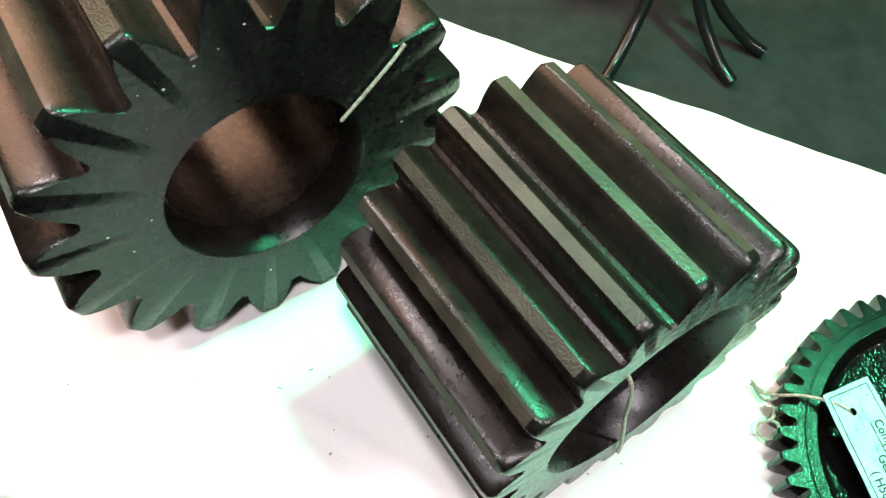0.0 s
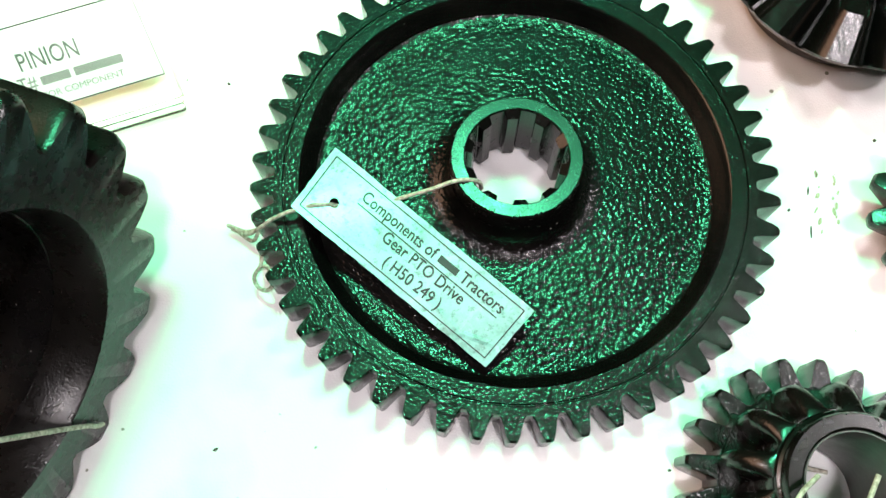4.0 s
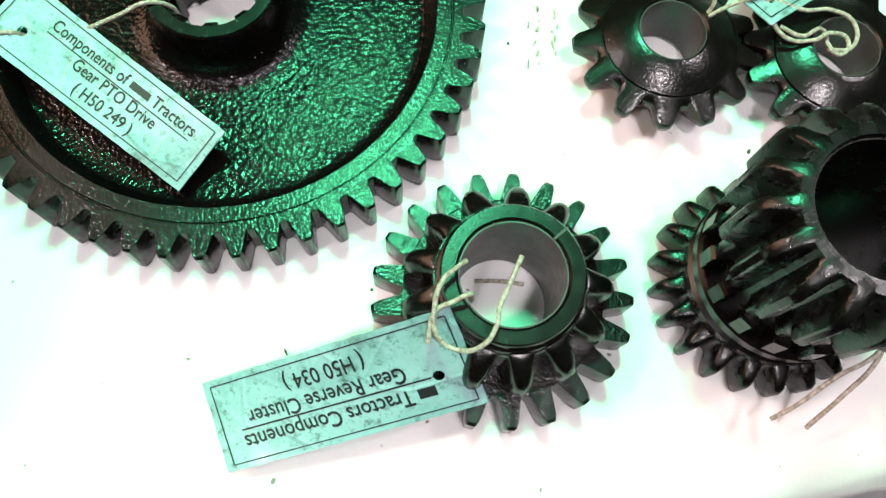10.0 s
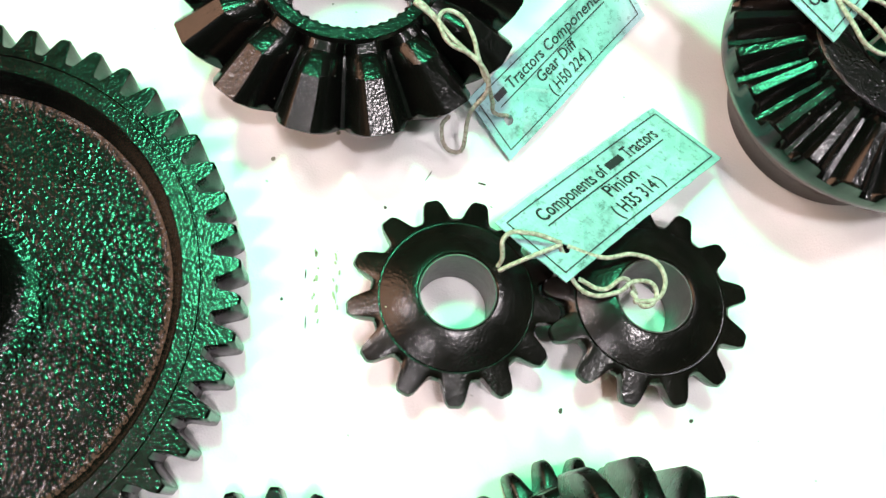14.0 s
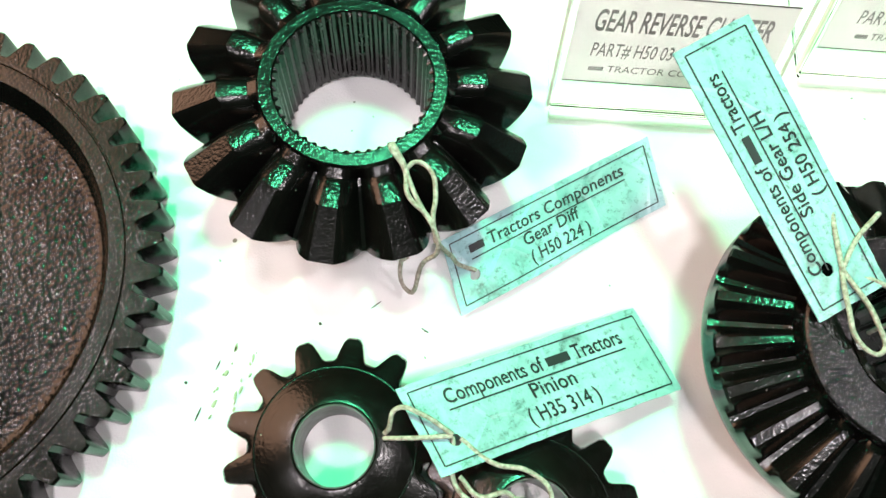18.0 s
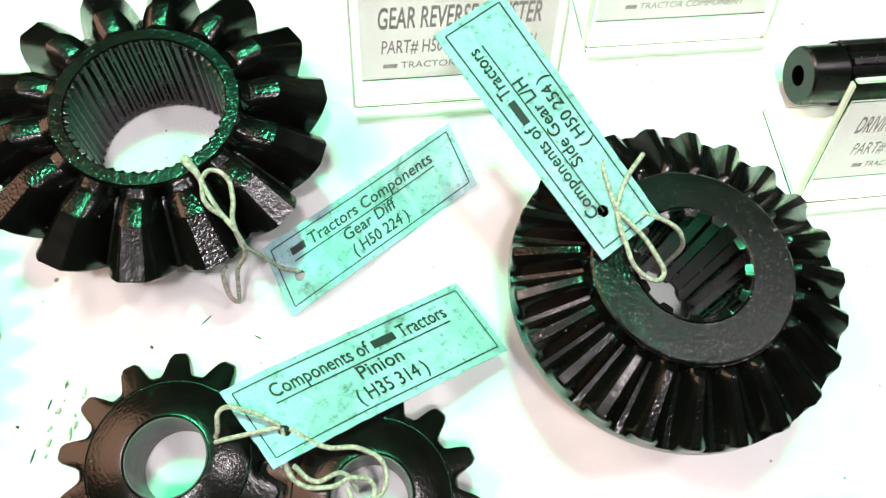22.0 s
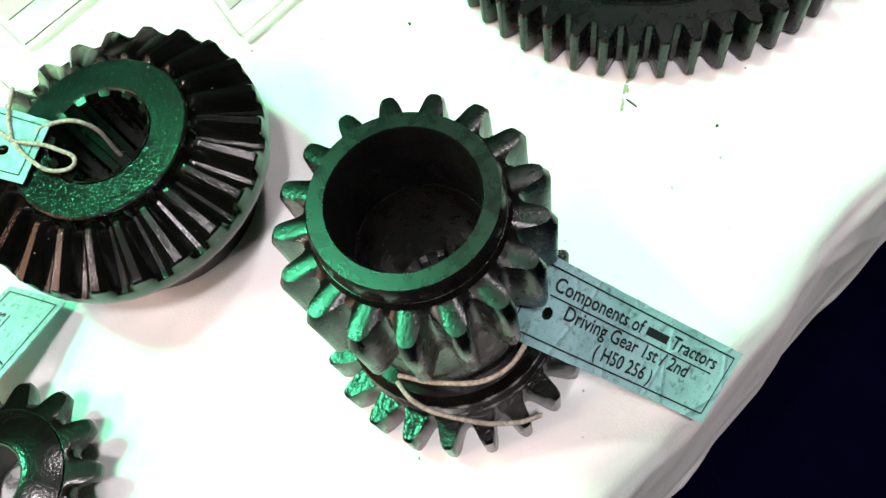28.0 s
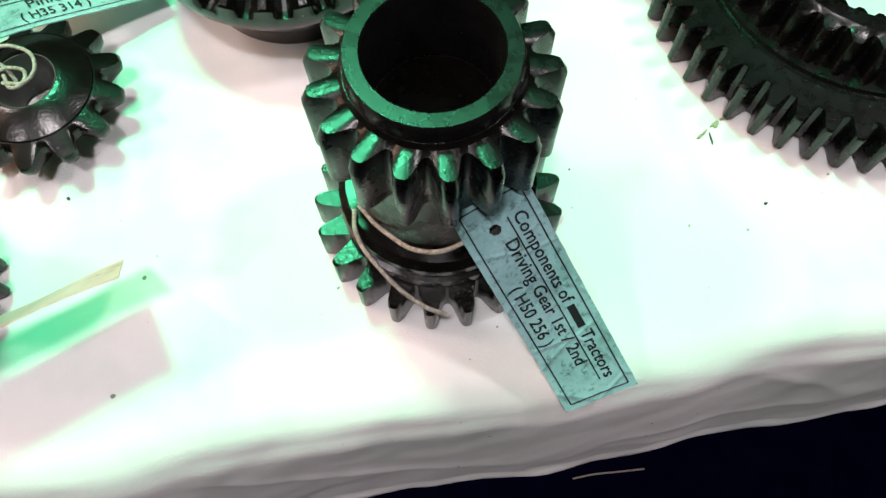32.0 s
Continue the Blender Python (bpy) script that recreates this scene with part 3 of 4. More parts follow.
def driving_gear(x, y):
    g = gear_root("driving_gear", x, y, "tall black double gear sleeve standing on end", 13.9)
    lathe("lower_gear", spur_layers(0.036, 0.0462, 0.0, 0.019, 0.022, 0.001), IRON_GRAIN, g, 21, ROUND)
    lathe("collar", [(0.022, 0.0195), (0.0350, 0.0195), (0.0358, 0.0205), (0.0358, 0.0245), (0.0335, 0.0255), (0.0335, 0.0285), (0.0352, 0.0295), (0.0352, 0.0330), (0.0325, 0.0355), (0.022, 0.0355)], IRON_SMOOTH, g, 64, None, "grooved collar")
    lathe("sleeve", [(0.0205, 0.034), (0.0288, 0.034), (0.0282, 0.0355), (0.0282, 0.0745), (0.0205, 0.0745)], IRON_MATT, g, 64, None, "plain dull sleeve")
    lathe("upper_gear", [(0.0203, 0.0735), (0.0278, 0.0735, 0.0356, 0.0735), (0.0283, 0.0750, 0.0369, 0.0750), (0.0283, 0.0975, 0.0371, 0.0975), (0.0277, 0.1008, 0.0352, 0.1014), (0.0262, 0.1018), (0.0252, 0.1035), (0.0203, 0.1035)], IRON, g, 17, ROUND, turn=2.6)
    lathe("bore_lining", [(0.0192, 0.032), (0.0204, 0.032), (0.0204, 0.0795), (0.0192, 0.0795)], IRON_MATT, g, 48, None, "dark smooth bore")
    lathe("neck_ring", [(0.0193, 0.080), (0.0250, 0.080), (0.0250, 0.1070), (0.0245, 0.1088), (0.0240, 0.1098), (0.0198, 0.1098), (0.0193, 0.1090)], IRON_FACE, g, 64, None, "bright turned end ring")
    lathe("splined_bore", [(0.0220, 0.001), (0.0220, 0.032), (0.0195, 0.032, 0.0172, 0.031), (0.0195, 0.001, 0.0172, 0.001)], IRON_SMOOTH, g, 18, SQUARE, "splined bore", sharp=30)
    return g


def sleeve_gear(x, y):
    g = gear_root("sleeve_gear", x, y, "black double gear with long upper teeth standing on end", 14.3)
    lathe("lower_gear", [(0.022, 0.0), (0.0305, 0, 0.0385, 0), (0.0305, 0.001, 0.0395, 0.001), (0.0305, 0.0100, 0.0395, 0.0100), (0.0305, 0.0125, 0.0385, 0.0125), (0.0304, 0.0142, 0.0360, 0.0140), (0.0303, 0.0152, 0.0325, 0.0150), (0.022, 0.0154)], IRON, g, 21, ROUND)
    lathe("collar", [(0.022, 0.0155), (0.0305, 0.0155), (0.0310, 0.0165), (0.0310, 0.0205), (0.0295, 0.0215), (0.0295, 0.0245), (0.0312, 0.0255), (0.0312, 0.0295), (0.0298, 0.0310), (0.022, 0.0310)], IRON_SMOOTH, g, 64, None, "grooved collar")
    lathe("spline_ring", [(0.0206, 0.031), (0.0245, 0.031, 0.0305, 0.031), (0.0245, 0.032, 0.0312, 0.032), (0.0245, 0.0415, 0.0312, 0.0415), (0.0245, 0.0425, 0.0302, 0.0425), (0.0206, 0.0425)], IRON_SMOOTH, g, 16, SQUARE, "short blocky splines", sharp=30)
    lathe("upper_gear", [(0.0206, 0.0425), (0.0245, 0.0425, 0.0290, 0.0425), (0.0246, 0.0540, 0.0292, 0.0540), (0.0248, 0.0550, 0.0335, 0.0555), (0.0248, 0.0570, 0.0345, 0.0570), (0.0248, 0.0760, 0.0345, 0.0760), (0.0248, 0.0800, 0.0336, 0.0798),
                         (0.0247, 0.0830, 0.0312, 0.0826), (0.0246, 0.0848, 0.0278, 0.0843), (0.0244, 0.0858), (0.0210, 0.0860), (0.0206, 0.0850)], IRON, g, 16, TOOTH, turn=-2.7, sharp=30)
    lathe("bore_lining", [(0.0200, 0.001), (0.0205, 0.001), (0.0205, 0.0845), (0.0200, 0.0845)], IRON_SMOOTH, g, 48, None, "smooth oiled bore")
    return g


def double_gear(x, y):
    g = gear_root("double_gear", x, y, "wide black two-step gear with a splined bore on white cloth")
    lathe("lower_gear", [(0.050, 0.0), (0.0838, 0, 0.0920, 0), (0.0840, 0.0008, 0.0928, 0.0008), (0.0840, 0.0222, 0.0928, 0.0222), (0.0836, 0.023, 0.0920, 0.023),
                         (0.0745, 0.0230), (0.0735, 0.0205), (0.0700, 0.0200), (0.0692, 0.0215), (0.050, 0.0215)], IRON, g, 49, TOOTH)
    lathe("upper_gear", [(0.049, 0.020), (0.0585, 0.020, 0.0662, 0.020), (0.0585, 0.0345, 0.0665, 0.0345), (0.0578, 0.0385, 0.0635, 0.0388), (0.0570, 0.0392), (0.0560, 0.0400), (0.0500, 0.0400), (0.049, 0.039)], IRON, g, 34, ROUND)
    lathe("splined_bore", [(0.0495, 0.001), (0.0495, 0.0385), (0.0485, 0.0385, 0.0462, 0.0380), (0.0485, 0.001, 0.0462, 0.001)], IRON_SMOOTH, g, 40, ((0, 0), (0.3, 0), (0.5, 1), (0.75, 1)), "fine splines", sharp=20)
    return g


CURVED = ((0.0, 0.0), (0.05, 0.0), (0.09, 0.06), (0.14, 0.24), (0.20, 0.47), (0.27, 0.70), (0.33, 0.87), (0.37, 0.96), (0.40, 1.0), (0.60, 1.0), (0.63, 0.96), (0.67, 0.87), (0.73, 0.70), (0.80, 0.47), (0.86, 0.24), (0.91, 0.06), (0.95, 0.0))


def lying_pinion(name, x, y, yaw, tip, root, bore, length, teeth, label, turn=0.0):
    """A broad pinion on its side: the axis level, the front face towards the table's front."""
    c, s = math.cos(yaw), math.sin(yaw)
    m = Matrix(((c, 0, s, x), (s, 0, -c, y), (0, 1, 0, TOP + tip - 0.0045), (0, 0, 0, 1)))
    g = empty(name, m, label, "gear")
    e = 0.0016
    lay = [(bore, -length), (root, -length, tip - e, -length), (root, -length + e, tip, -length + e), (root + 0.0004, -0.0050, tip, -0.0050), (root + 0.0002, -0.0022, tip - 0.0006, -0.0022), (root, -0.0008, tip - 0.0018, -0.0008), (root - 0.0006, 0, tip - 0.0032, 0), (bore + 0.0044, 0), (bore + 0.0038, -0.0008), (bore, -0.0170)]
    body = lathe("toothed_body", lay, IRON_MATT, g, teeth, CURVED, turn=turn, sharp=30)
    body.data.materials.append(IRON_FACE)
    body.data.materials.append(IRON_LIT_LAND)
    # front faces darker, lands browner than flanks: partly light put into colour
    for p in body.data.polygons:
        if abs(p.normal.z) > 0.6:
            p.material_index = 1
        elif all(math.hypot(*body.data.vertices[i].co.xy) > tip - 0.0004 for i in p.vertices):
            p.material_index = 2
    lathe("bore_lining", [(bore - 0.0006, -length + 0.002), (bore - 0.0001, -length + 0.002), (bore - 0.0001, -0.0165), (bore - 0.0006, -0.0165)], IRON_FACE, g, 64, None, "smooth oiled bore")
    return g


big_a = lying_pinion("wide_pinion", -0.078, 0.174, 0.544, 0.1045, 0.0820, 0.0440, 0.125, 17, "large black toothed pinion lying on its side", -5.6)
big_b = lying_pinion("wide_pinion", 0.0828, 0.0790, 0.568, 0.0818, 0.0676, 0.0482, 0.1175, 20, "thick-walled black pinion lying on its side", 7.8)
pto_gear(0.2575, 0.0609)
reverse_cluster(0.2649, -0.0906)
bevel_pinion(0.3790, -0.0571, 16)
bevel_pinion(0.4250, -0.1035, 2.2)
diff_gear(0.4324, 0.0497, 17.95)
side_gear(0.5470, -0.1060, 4.5)
sleeve_gear(0.3405, -0.1462)
driving_gear(0.5224, -0.2428)
double_gear(0.7345, -0.2700)

# ---- splined shaft ----


def shaft(x, y, r, length):
    m = Matrix(((0, -EY, EX, x), (0, EX, EY, y), (-1, 0, 0, TOP + r), (0, 0, 0, 1)))
    g = empty("splined_shaft", m, "oily black splined gearbox shaft lying behind the signs", "shaft")
    lathe("shaft_end", [(0.0045, 0.0), (r * 0.80, 0.0), (r * 0.86, 0.001), (r * 0.86, 0.016), (r * 0.7, 0.017), (0.0045, 0.017)], IRON_SMOOTH, g, 40)
    lathe("splined_section", [(0.003, 0.017), (r * 0.84, 0.017, r * 0.96, 0.017), (r * 0.84, 0.075, r * 0.96, 0.075), (0.003, 0.075)], IRON_SMOOTH, g, 12, SQUARE, sharp=30)
    lathe("shoulder", [(0.003, 0.075), (r, 0.075), (r, 0.085), (r * 0.9, 0.087), (r * 0.9, length), (0.003, length)], IRON_SMOOTH, g, 40)
    return g


shaft(0.6690, -0.0645, 0.0145, 0.26)

# ---- signs ----


def sign_holder(x, y, lines, label, w=0.0845, turn=TURN, tall=0.0575, back=0.0205, edge=ACRYLIC_EDGE):
    """Leaning clear stand with a printed card; x, y is the front foot's corner."""
    thick = 0.0026
    g = empty("sign_holder", pose(x, y, TOP, 0, 0, turn), label, "sign", "clear sign holders")
    slope = Vector((0, back, tall)).normalized()
    out = Vector((0, -tall, back)).normalized()
    length = math.hypot(tall, back)

    def panel(name, x0, x1, s0, s1, d0, d1, mat, lab=""):
        bm = bmesh.new()
        box(bm, (x0, s0, d0), (x1, s1, d1), min(0.0006, abs(d1 - d0) * 0.3))
        for v in bm.verts:
            v.co = Vector((v.co.x, 0.0050, 0)) + slope * v.co.y + out * v.co.z
        return part(name, bm, mat, g, lab)
    panel("front_panel", 0, w, 0.001, length, 0, thick, ACRYLIC, "clear leaning panel").visible_shadow = False
    bm = bmesh.new()
    box(bm, (0, 0.002, 0.0002), (w, 0.050, 0.0026), 0.0006)
    part("foot", bm, ACRYLIC, g, "clear foot plate").visible_shadow = False
    panel("printed_card", 0.003, w - 0.003, length * 0.215, length * 0.855, -0.0006, -0.0001, PAPER, "white printed card")

    e = 0.0016
    panel("top_edge", 0, w, length, length + 0.0012, -0.0003, thick + 0.0003, edge, "pale green cut edge")
    panel("side_edge", -0.0010, 0, 0.001, length, -0.0003, thick + 0.0003, edge, "pale green cut edge")
    panel("side_edge", w, w + 0.0010, 0.001, length, -0.0003, thick + 0.0003, edge, "pale green cut edge")
    bm = bmesh.new()
    box(bm, (0, -e, 0.0002), (w, 0.0015, 0.0030), 0.0004)
    part("bottom_edge", bm, edge, g, "pale green bent edge")

    def ink(name, v, f, mat):
        pts = [tuple(Vector((a, 0.0050, 0)) + slope * b + out * -0.00005) for a, b in v]
        mesh_object(name, pts, f, mat, g)
    for q in (0.220, 0.843):
        y0 = length * q
        ink("rule", [(0.003, y0), (w - 0.003, y0), (w - 0.003, y0 + 0.0005), (0.003, y0 + 0.0005)], [(0, 1, 2, 3)], INK)
    for words, q, size, wide in lines:
        v, f, _ = print_line(words, w * 0.5, length * q, size, wide * w, 0.08, 0.035 if size > 0.01 else 0.012)
        ink("text_line", v, f, GREY_INK)
    if edge is ACRYLIC:
        x0 = w - 0.0034
        ink("rule", [(x0, length * 0.22), (x0 + 0.0004, length * 0.22), (x0 + 0.0004, length * 0.85), (x0, length * 0.85)], [(0, 1, 2, 3)], GREY_INK)
    return g


MAKER = 1.2
sign_holder(0.0944, 0.2000, [(["PINION"], 0.53, 0.0100, 0.28), (["PART#", 1.9, 3.2], 0.385, 0.0078, 0.62), ([MAKER, "TRACTOR COMPONENT"], 0.30, 0.0036, 0.58)], "clear acrylic sign with a white pinion card", 0.0845, -18.2, 0.0420, 0.0336, ACRYLIC)
sign_holder(0.5045, 0.0275, [(["GEAR REVERSE CLUSTER"], 0.60, 0.0128, 0.77), (["PART# H50 034 /", 1.8, "040 M1"], 0.42, 0.0085, 0.74), ([MAKER, "TRACTOR COMPONENT"], 0.305, 0.0042, 0.72)], "clear acrylic sign with a gear reverse cluster card")
sign_holder(0.6065, -0.0010, [(["DRIVING", 4.0], 0.60, 0.0128, 0.72), (["PART# H50 257 / 0598185"], 0.42, 0.0085, 0.70), ([MAKER, "TRACTOR COMPONENT"], 0.305, 0.0042, 0.64)], "clear acrylic sign with a printed part card")
sign_holder(0.6310, -0.1095, [(["DRIVING GEAR 1st, 2nd, & REV"], 0.60, 0.0110, 0.74), (["PART# H50 264 / 5102893"], 0.42, 0.0085, 0.66), ([MAKER, "TRACTOR COMPONENT"], 0.305, 0.0042, 0.56)], "clear acrylic sign with a driving gear card", 0.0790)

# ---- paper tags ----
OF = ["Components of", 1.6, "Tractors"]
MF = [0.95, "Tractors Components"]
hanging_tag("light blue paper tag tied to the large spur gear", ((0.2091, 0.1079, 0.7740), (0.2278, 0.0141, 0.7722), (0.1822, 0.0972, 0.7768), (0.2030, 0.0098, 0.7650)),
            [(OF, 0.70, 0.06), (["Gear PTO Drive"], 0.40, 0.07), (["( H50 249 )"], 0.28, 0.07)], (0.14, 0.45),
            cord=([(0.1950, 0.0890, 0.7720), (0.1930, 0.0905, 0.7755), (0.184, 0.0955, 0.7748), (0.175, 0.1000, 0.7705), (0.168, 0.1035, 0.7630), (0.1640, 0.1075, 0.7560), (0.1605, 0.1150, 0.7515)],
                  [(0.168, 0.1035, 0.7625), (0.1635, 0.1100, 0.7550), (0.1600, 0.1165, 0.7535)], [(0.1675, 0.1030, 0.7610), (0.1640, 0.1050, 0.7540), (0.1620, 0.1120, 0.7512)],
                  [(0.1650, 0.0985, 0.7600), (0.1620, 0.0920, 0.7620), (0.1560, 0.0900, 0.7560), (0.1570, 0.0840, 0.7570), (0.1610, 0.0830, 0.7610), (0.1630, 0.0870, 0.7640), (0.1610, 0.0920, 0.7600)],
                  [(0.1940, 0.0920, 0.7715), (0.204, 0.0830, 0.7690), (0.215, 0.0770, 0.7735), (0.226, 0.0705, 0.7790), (0.235, 0.0655, 0.7832), (0.2405, 0.0625, 0.7800), (0.2425, 0.0620, 0.7720)]))
hanging_tag("light blue paper tag lying beside the cluster gear", ((0.2370, -0.1144, 0.7680), (0.1594, -0.0764, 0.7562), (0.2428, -0.0861, 0.7950), (0.1696, -0.0478, 0.7575)),
            [(MF, 0.74, 0.03), (["Gear Reverse Cluster"], 0.62, 0.05), (["( H50 034 )"], 0.32, 0.02)], (0.13, 0.62),
            cord=([(0.2557, -0.0789, 0.7965), (0.2454, -0.0794, 0.7985), (0.2388, -0.0837, 0.7965), (0.2345, -0.0907, 0.792), (0.2372, -0.0981, 0.792), (0.2426, -0.1012, 0.7945), (0.2496, -0.0994, 0.7975), (0.2526, -0.0966, 0.7985), (0.2577, -0.0941, 0.798), (0.2687, -0.0889, 0.799)],
                  [(0.2312, -0.0897, 0.79), (0.2388, -0.0846, 0.7955), (0.2443, -0.0861, 0.797), (0.2483, -0.0873, 0.7985), (0.2502, -0.0881, 0.79)],
                  [(0.264, -0.0786, 0.7508), (0.271, -0.0847, 0.7515), (0.2768, -0.091, 0.7508)]))
hanging_tag("light blue paper tag tied over the two pinions", ((0.4030, -0.0500, 0.7790), (0.4948, -0.0559, 0.7525), (0.4045, -0.0801, 0.7792), (0.4933, -0.0886, 0.7585)),
            [(OF, 0.74, 0.0), (["Pinion"], 0.19, 0.02), (["( H35 314 )"], 0.30, 0.02)], (0.10, 0.32), 0.002, 0.0006,
            cord=([(0.3925, -0.0600, 0.7660), (0.3945, -0.0620, 0.7745), (0.402, -0.066, 0.7800), (0.4130, -0.0705, 0.7800)], [(0.3930, -0.0590, 0.7670), (0.396, -0.0600, 0.7765), (0.401, -0.056, 0.7825), (0.407, -0.061, 0.7830), (0.4130, -0.0700, 0.7805)],
                  [(0.4130, -0.0705, 0.7775), (0.408, -0.086, 0.7755), (0.416, -0.094, 0.7752), (0.424, -0.096, 0.7745), (0.427, -0.102, 0.7740), (0.420, -0.104, 0.7735), (0.420, -0.097, 0.774)],
                  [(0.4150, -0.0720, 0.7775), (0.421, -0.083, 0.7770), (0.430, -0.090, 0.7765), (0.433, -0.099, 0.7755), (0.426, -0.105, 0.7740), (0.418, -0.100, 0.7740)],
                  [(0.4100, -0.0820, 0.7755), (0.413, -0.090, 0.7760), (0.421, -0.0925, 0.7758), (0.4225, -0.099, 0.7700)]))
hanging_tag("light blue paper tag tied to the broad-toothed conical gear", ((0.4415, -0.0047, 0.7560), (0.5302, -0.0006, 0.7615), (0.4370, -0.0322, 0.7508), (0.5275, -0.0256, 0.7512)),
            [(MF, 0.75, -0.02), (["Gear Diff"], 0.28, -0.02), (["( H50 224 )"], 0.30, 0.0)], (0.10, 0.40), 0.0, 0.0022,
            cord=([(0.4337, 0.0174, 0.7975), (0.4329, 0.0176, 0.8005), (0.4333, 0.0112, 0.8), (0.4325, 0.0027, 0.7985), (0.4326, -0.0056, 0.7975), (0.4335, -0.0121, 0.7955), (0.4333, -0.0164, 0.79), (0.4288, -0.015, 0.775), (0.4226, -0.0144, 0.7525), (0.4242, -0.0073, 0.76), (0.4263, -0.0081, 0.766)],
                  [(0.4335, 0.017, 0.7975), (0.4318, 0.0174, 0.8005), (0.4329, 0.0087, 0.799), (0.4303, 0.0005, 0.7985), (0.4332, -0.0084, 0.797), (0.4336, -0.0136, 0.794)],
                  [(0.4332, 0.0085, 0.799), (0.437, 0.0094, 0.7995), (0.4401, 0.0055, 0.799), (0.4383, -0.0028, 0.798), (0.4345, -0.009, 0.797), (0.433, -0.0152, 0.791)],
                  [(0.4331, -0.0158, 0.7915), (0.4394, -0.0163, 0.772), (0.444, -0.017, 0.758), (0.4485, -0.0195, 0.7545)]))
hanging_tag("light blue paper tag leaning between the side gear and a sign", ((0.5219, -0.0887, 0.8058), (0.5190, 0.0010, 0.8215), (0.5475, -0.0874, 0.8062), (0.5500, 0.0045, 0.8200)),
            [(OF, 0.74, 0.0), (["Side Gear L/H"], 0.38, 0.0), (["( H50 254 )"], 0.30, 0.0)], (0.12, 0.55),
            cord=([(0.5360, -0.0780, 0.8080), (0.531, -0.088, 0.8085), (0.529, -0.099, 0.8065), (0.534, -0.104, 0.8055), (0.537, -0.096, 0.8070), (0.5360, -0.0780, 0.8085)],
                  [(0.5360, -0.0780, 0.8085), (0.545, -0.072, 0.8095), (0.556, -0.068, 0.8100)], [(0.5360, -0.0780, 0.8085), (0.541, -0.065, 0.8100), (0.547, -0.056, 0.8080)],
                  [(0.5360, -0.0780, 0.8060), (0.547, -0.088, 0.8060), (0.551, -0.096, 0.8030), (0.551, -0.099, 0.780)]))
hanging_tag("light blue paper tag leaning down from the tall driving gear", ((0.5319, -0.2729, 0.8226), (0.5349, -0.3398, 0.7595), (0.5074, -0.2674, 0.8156), (0.5105, -0.3314, 0.7520)),
            [(OF, 0.80, 0.01), (["Driving Gear 1st / 2nd"], 0.62, 0.0), (["( H50 256 )"], 0.30, 0.02)], (0.14, 0.45), 0.0, 0.0008,
            cord=([(0.5177, -0.2747, 0.8095), (0.510, -0.2745, 0.8060), (0.499, -0.268, 0.8000), (0.4935, -0.250, 0.7930), (0.4935, -0.236, 0.7880)],
                  [(0.5177, -0.2747, 0.8095), (0.526, -0.268, 0.8150), (0.546, -0.258, 0.8180), (0.552, -0.240, 0.8150)],
                  [(0.4915, -0.236, 0.7880), (0.487, -0.243, 0.7870), (0.486, -0.258, 0.7845), (0.491, -0.274, 0.7740), (0.496, -0.281, 0.7705)]))
hanging_tag("light blue paper tag lying on the wide two-step gear", ((0.7430, -0.2080, 0.7950), (0.6965, -0.2900, 0.8000), (0.7150, -0.1915, 0.7950), (0.6700, -0.2725, 0.8035)),
            [(OF, 0.74, 0.0), (["Gear M/Shaft int/High"], 0.60, 0.0), (["( H50 035 )"], 0.30, 0.0)], (0.10, 0.5),
            cord=([(0.7240, -0.2090, 0.7965), (0.733, -0.216, 0.7960), (0.744, -0.228, 0.7930), (0.7470, -0.240, 0.780)],))

# ---- chips and cords on the two lying pinions ----
for i in range(14):
    a, r = random.uniform(0, 6.283), random.uniform(0.050, 0.088)
    chip = bmesh.new()
    bmesh.ops.create_icosphere(chip, subdivisions=1, radius=random.uniform(0.0003, 0.0008), matrix=Matrix.Translation((r * math.cos(a), r * math.sin(a), 0.0)) @ Matrix.Diagonal((1.0, random.uniform(0.4, 1.0), 0.4, 1.0)))
    part("paint_chip", chip, PAPER, big_a, "pale chip in the black paint")


def face_cord(label, pinion, pts, thick=0.0011):
    g = empty("tie_cord", pinion.matrix_world.copy(), label, "string")
    tube("strand", pts, thick, TWINE, g)
    return g


# ---- stool behind the table ----


def stool(x, y):
    g = empty("bar_stool", pose(x, y, 0), "black stool with curved tube legs on the carpet", "stool")
    for a in (-30, 70, 150, 235, 300):
        c, s = math.cos(radians(a)), math.sin(radians(a))
        tube("leg", [(0.03 * c, 0.03 * s, 0.46), (0.035 * c, 0.035 * s, 0.30), (0.09 * c, 0.09 * s, 0.13), (0.19 * c, 0.19 * s, 0.035), (0.24 * c, 0.24 * s, 0.014)], 0.013, BLACK_TUBE, g)
    lathe("column", [(0.004, 0.30), (0.028, 0.30), (0.028, 0.68), (0.004, 0.68)], BLACK_TUBE, g, 32)
    lathe("seat", [(0.004, 0.68), (0.15, 0.68), (0.165, 0.70), (0.16, 0.735), (0.13, 0.745), (0.004, 0.748)], SEAT, g, 40, None, "round padded seat")
    return g


stool(0.50, 1.30)

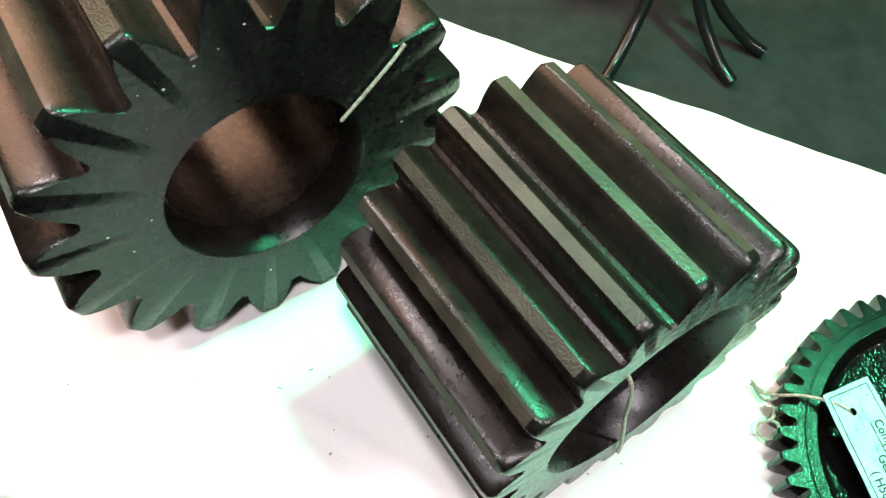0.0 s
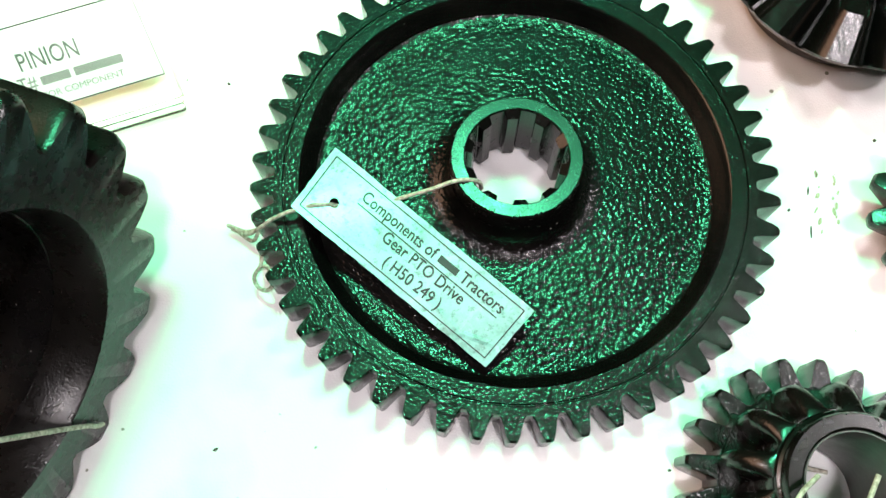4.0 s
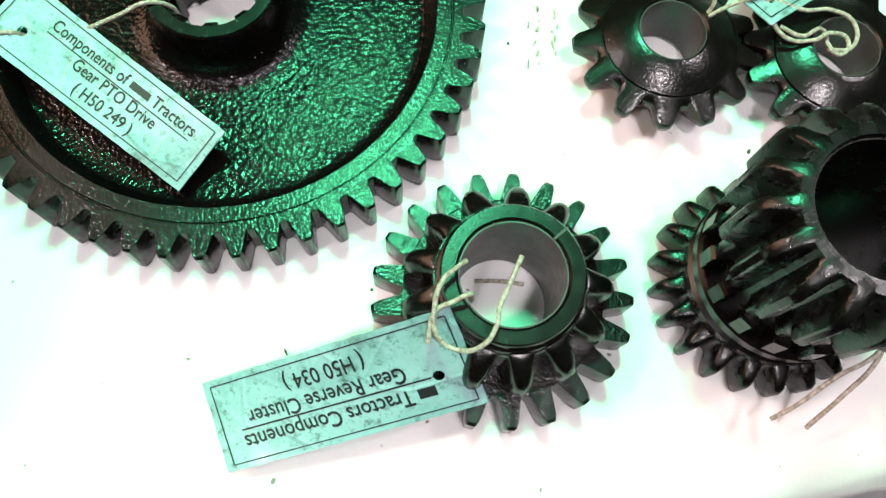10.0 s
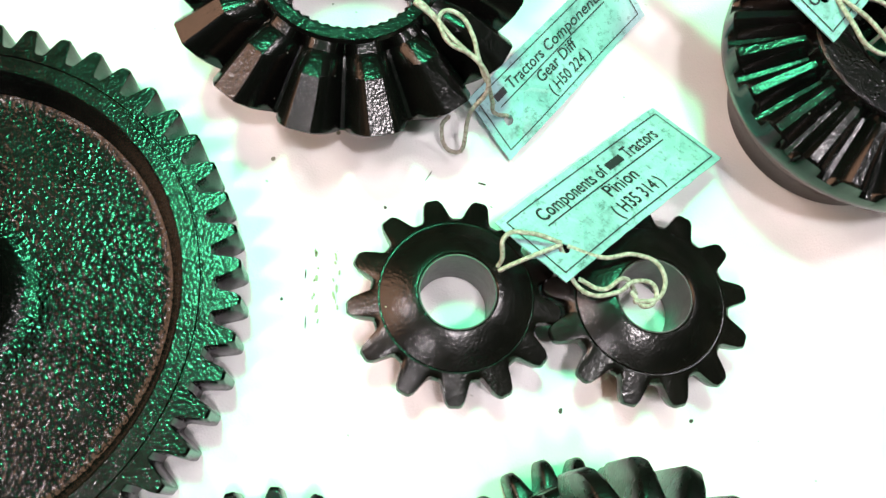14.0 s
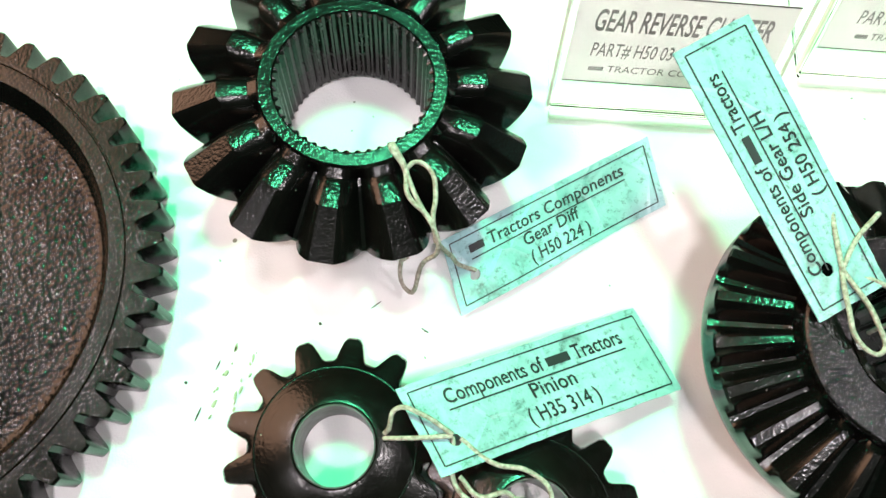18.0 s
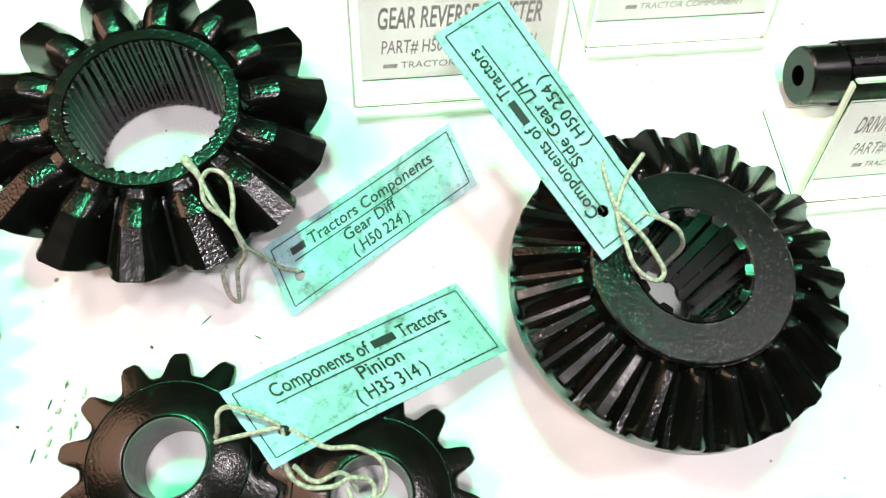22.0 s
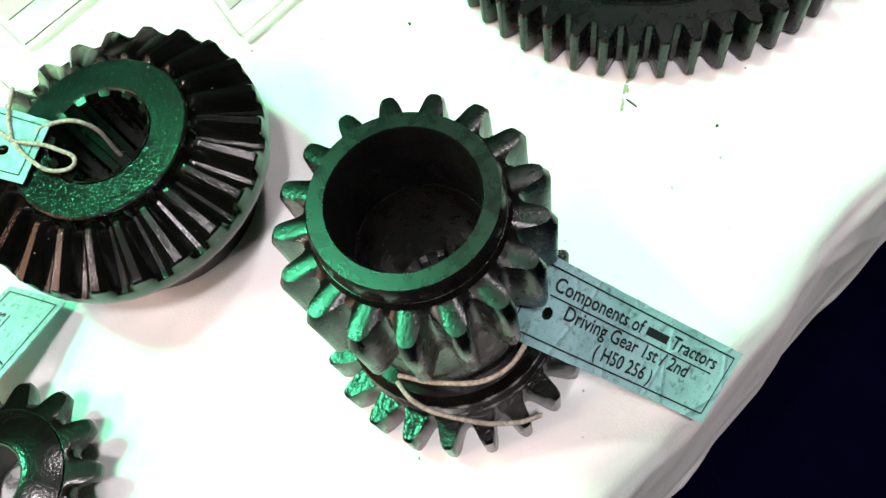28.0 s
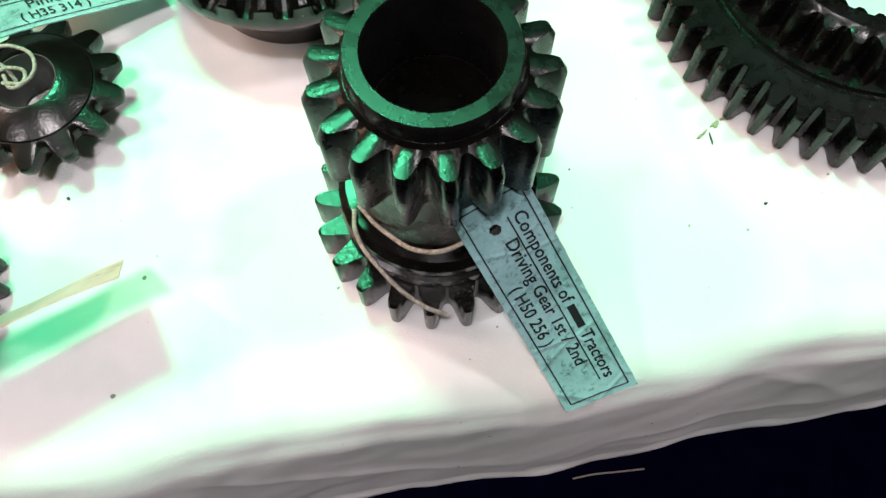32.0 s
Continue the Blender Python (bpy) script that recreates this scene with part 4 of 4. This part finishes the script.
# ---- small things ----
face_cord("white cotton cord tied through the big pinion", big_a, [(0.0374, 0.0200, 0.0016), (0.052, 0.032, 0.0020), (0.0676, 0.0448, 0.0018), (0.0715, 0.0482, 0.0014)], 0.0009)
face_cord("white cotton cord across the bore of a pinion", big_b, [(-0.0235, 0.0445, -0.0010), (-0.0222, 0.0400, 0.0010), (-0.0110, -0.0130, 0.0014), (-0.0007, -0.0620, 0.0018), (-0.0003, -0.0665, 0.0018), (0.0008, -0.0712, 0.0013)], 0.0009)
hanging_tag("blank dirty paper tag sticking out from the sleeve gear", ((0.4180, -0.1930, 0.7713), (0.3440, -0.1790, 0.7770), (0.4164, -0.2112, 0.7951), (0.3424, -0.1972, 0.8008)),
            [], (0.90, 0.5), 0.0, 0.0008, cord=([(0.345, -0.178, 0.789), (0.338, -0.182, 0.786), (0.324, -0.180, 0.7795), (0.312, -0.180, 0.770), (0.305, -0.179, 0.764)],
            [(0.345, -0.178, 0.789), (0.336, -0.184, 0.784), (0.322, -0.186, 0.777), (0.311, -0.188, 0.766)]), paper=TAG_BACK, look_of="beige smeared paper back")


def fleck(x, y, size, turn, long=1.0, mat=None, label="tiny dark crumb of dirt on white cloth"):
    """A flat crumb of dirt on the cloth."""
    g = bmesh.new()
    n = 7
    top = [g.verts.new((size * long * math.cos(a) * k, size * math.sin(a) * k, 0.0003)) for a, k in ((6.283 * i / n, random.uniform(0.6, 1.1)) for i in range(n))]
    low = [g.verts.new((v.co.x * 1.1, v.co.y * 1.1, -0.0012)) for v in top]
    g.faces.new(top)
    for i in range(n):
        g.faces.new((top[i], low[i], low[(i + 1) % n], top[(i + 1) % n]))
    ob = part("dirt_speck", g, mat or DIRT, None)
    ob.matrix_world = pose(x, y, TOP - 0.0008, 0, 0, turn)
    return tagged(ob, label, "dirt", "specks on the cloth")


for x, y, s, a, k in ((0.39, -0.013, 0.0006, 0, 1), (0.34, -0.013, 0.0006, 20, 1), (0.381, -0.108, 0.0008, 50, 1.5), (0.411, -0.143, 0.0006, 0, 1), (0.628, -0.319, 0.0006, 0, 1), (0.655, -0.181, 0.0007, 30, 1.4),
                      (0.11, 0.048, 0.0006, 0, 2), (0.234, -0.057, 0.0006, 0, 1), (0.195, 0.173, 0.0006, 0, 1), (0.197, -0.055, 0.0005, 70, 3), (0.098, -0.026, 0.0007, 20, 2), (0.577, -0.259, 0.0005, 0, 1),
                      (0.411, -0.015, 0.00018, 14, 14), (0.423, -0.031, 0.00018, -60, 8), (0.632, -0.285, 0.00025, 60, 12), (-0.085, 0.118, 0.0002, -20, 10), (-0.07, 0.128, 0.0002, 30, 9), (0.34, -0.025, 0.0002, 45, 12), (0.352, -0.012, 0.0002, 44, 10)):
    fleck(x, y, s, a, k)


SMEAR = "greenish brown smear on the white cloth"
for x0, y0, x1, y1, n, size in ((0.628, -0.281, 0.645, -0.281, 5, 0.0009), (0.3628, -0.0071, 0.3425, -0.0268, 9, 0.0007), (0.3665, -0.0123, 0.3503, -0.0297, 9, 0.0006)):
    for i in range(n):
        k = (i + random.uniform(0.1, 0.9)) / n
        fleck(x0 + (x1 - x0) * k + random.uniform(-0.001, 0.001), y0 + (y1 - y0) * k + random.uniform(-0.001, 0.001), size * random.uniform(0.3, 1.0), math.degrees(math.atan2(y1 - y0, x1 - x0)) + random.uniform(-14, 14), random.uniform(1.5, 4), STAIN, SMEAR)
lint = empty("thread", pose(0.664, -0.396, 0.0075), "white scrap of thread on the navy carpet", "thread")
tube("strand", [(-0.040, 0.024, 0), (-0.015, 0.011, 0.001), (0.010, -0.005, 0), (0.040, -0.024, 0)], 0.0012, TWINE, lint)
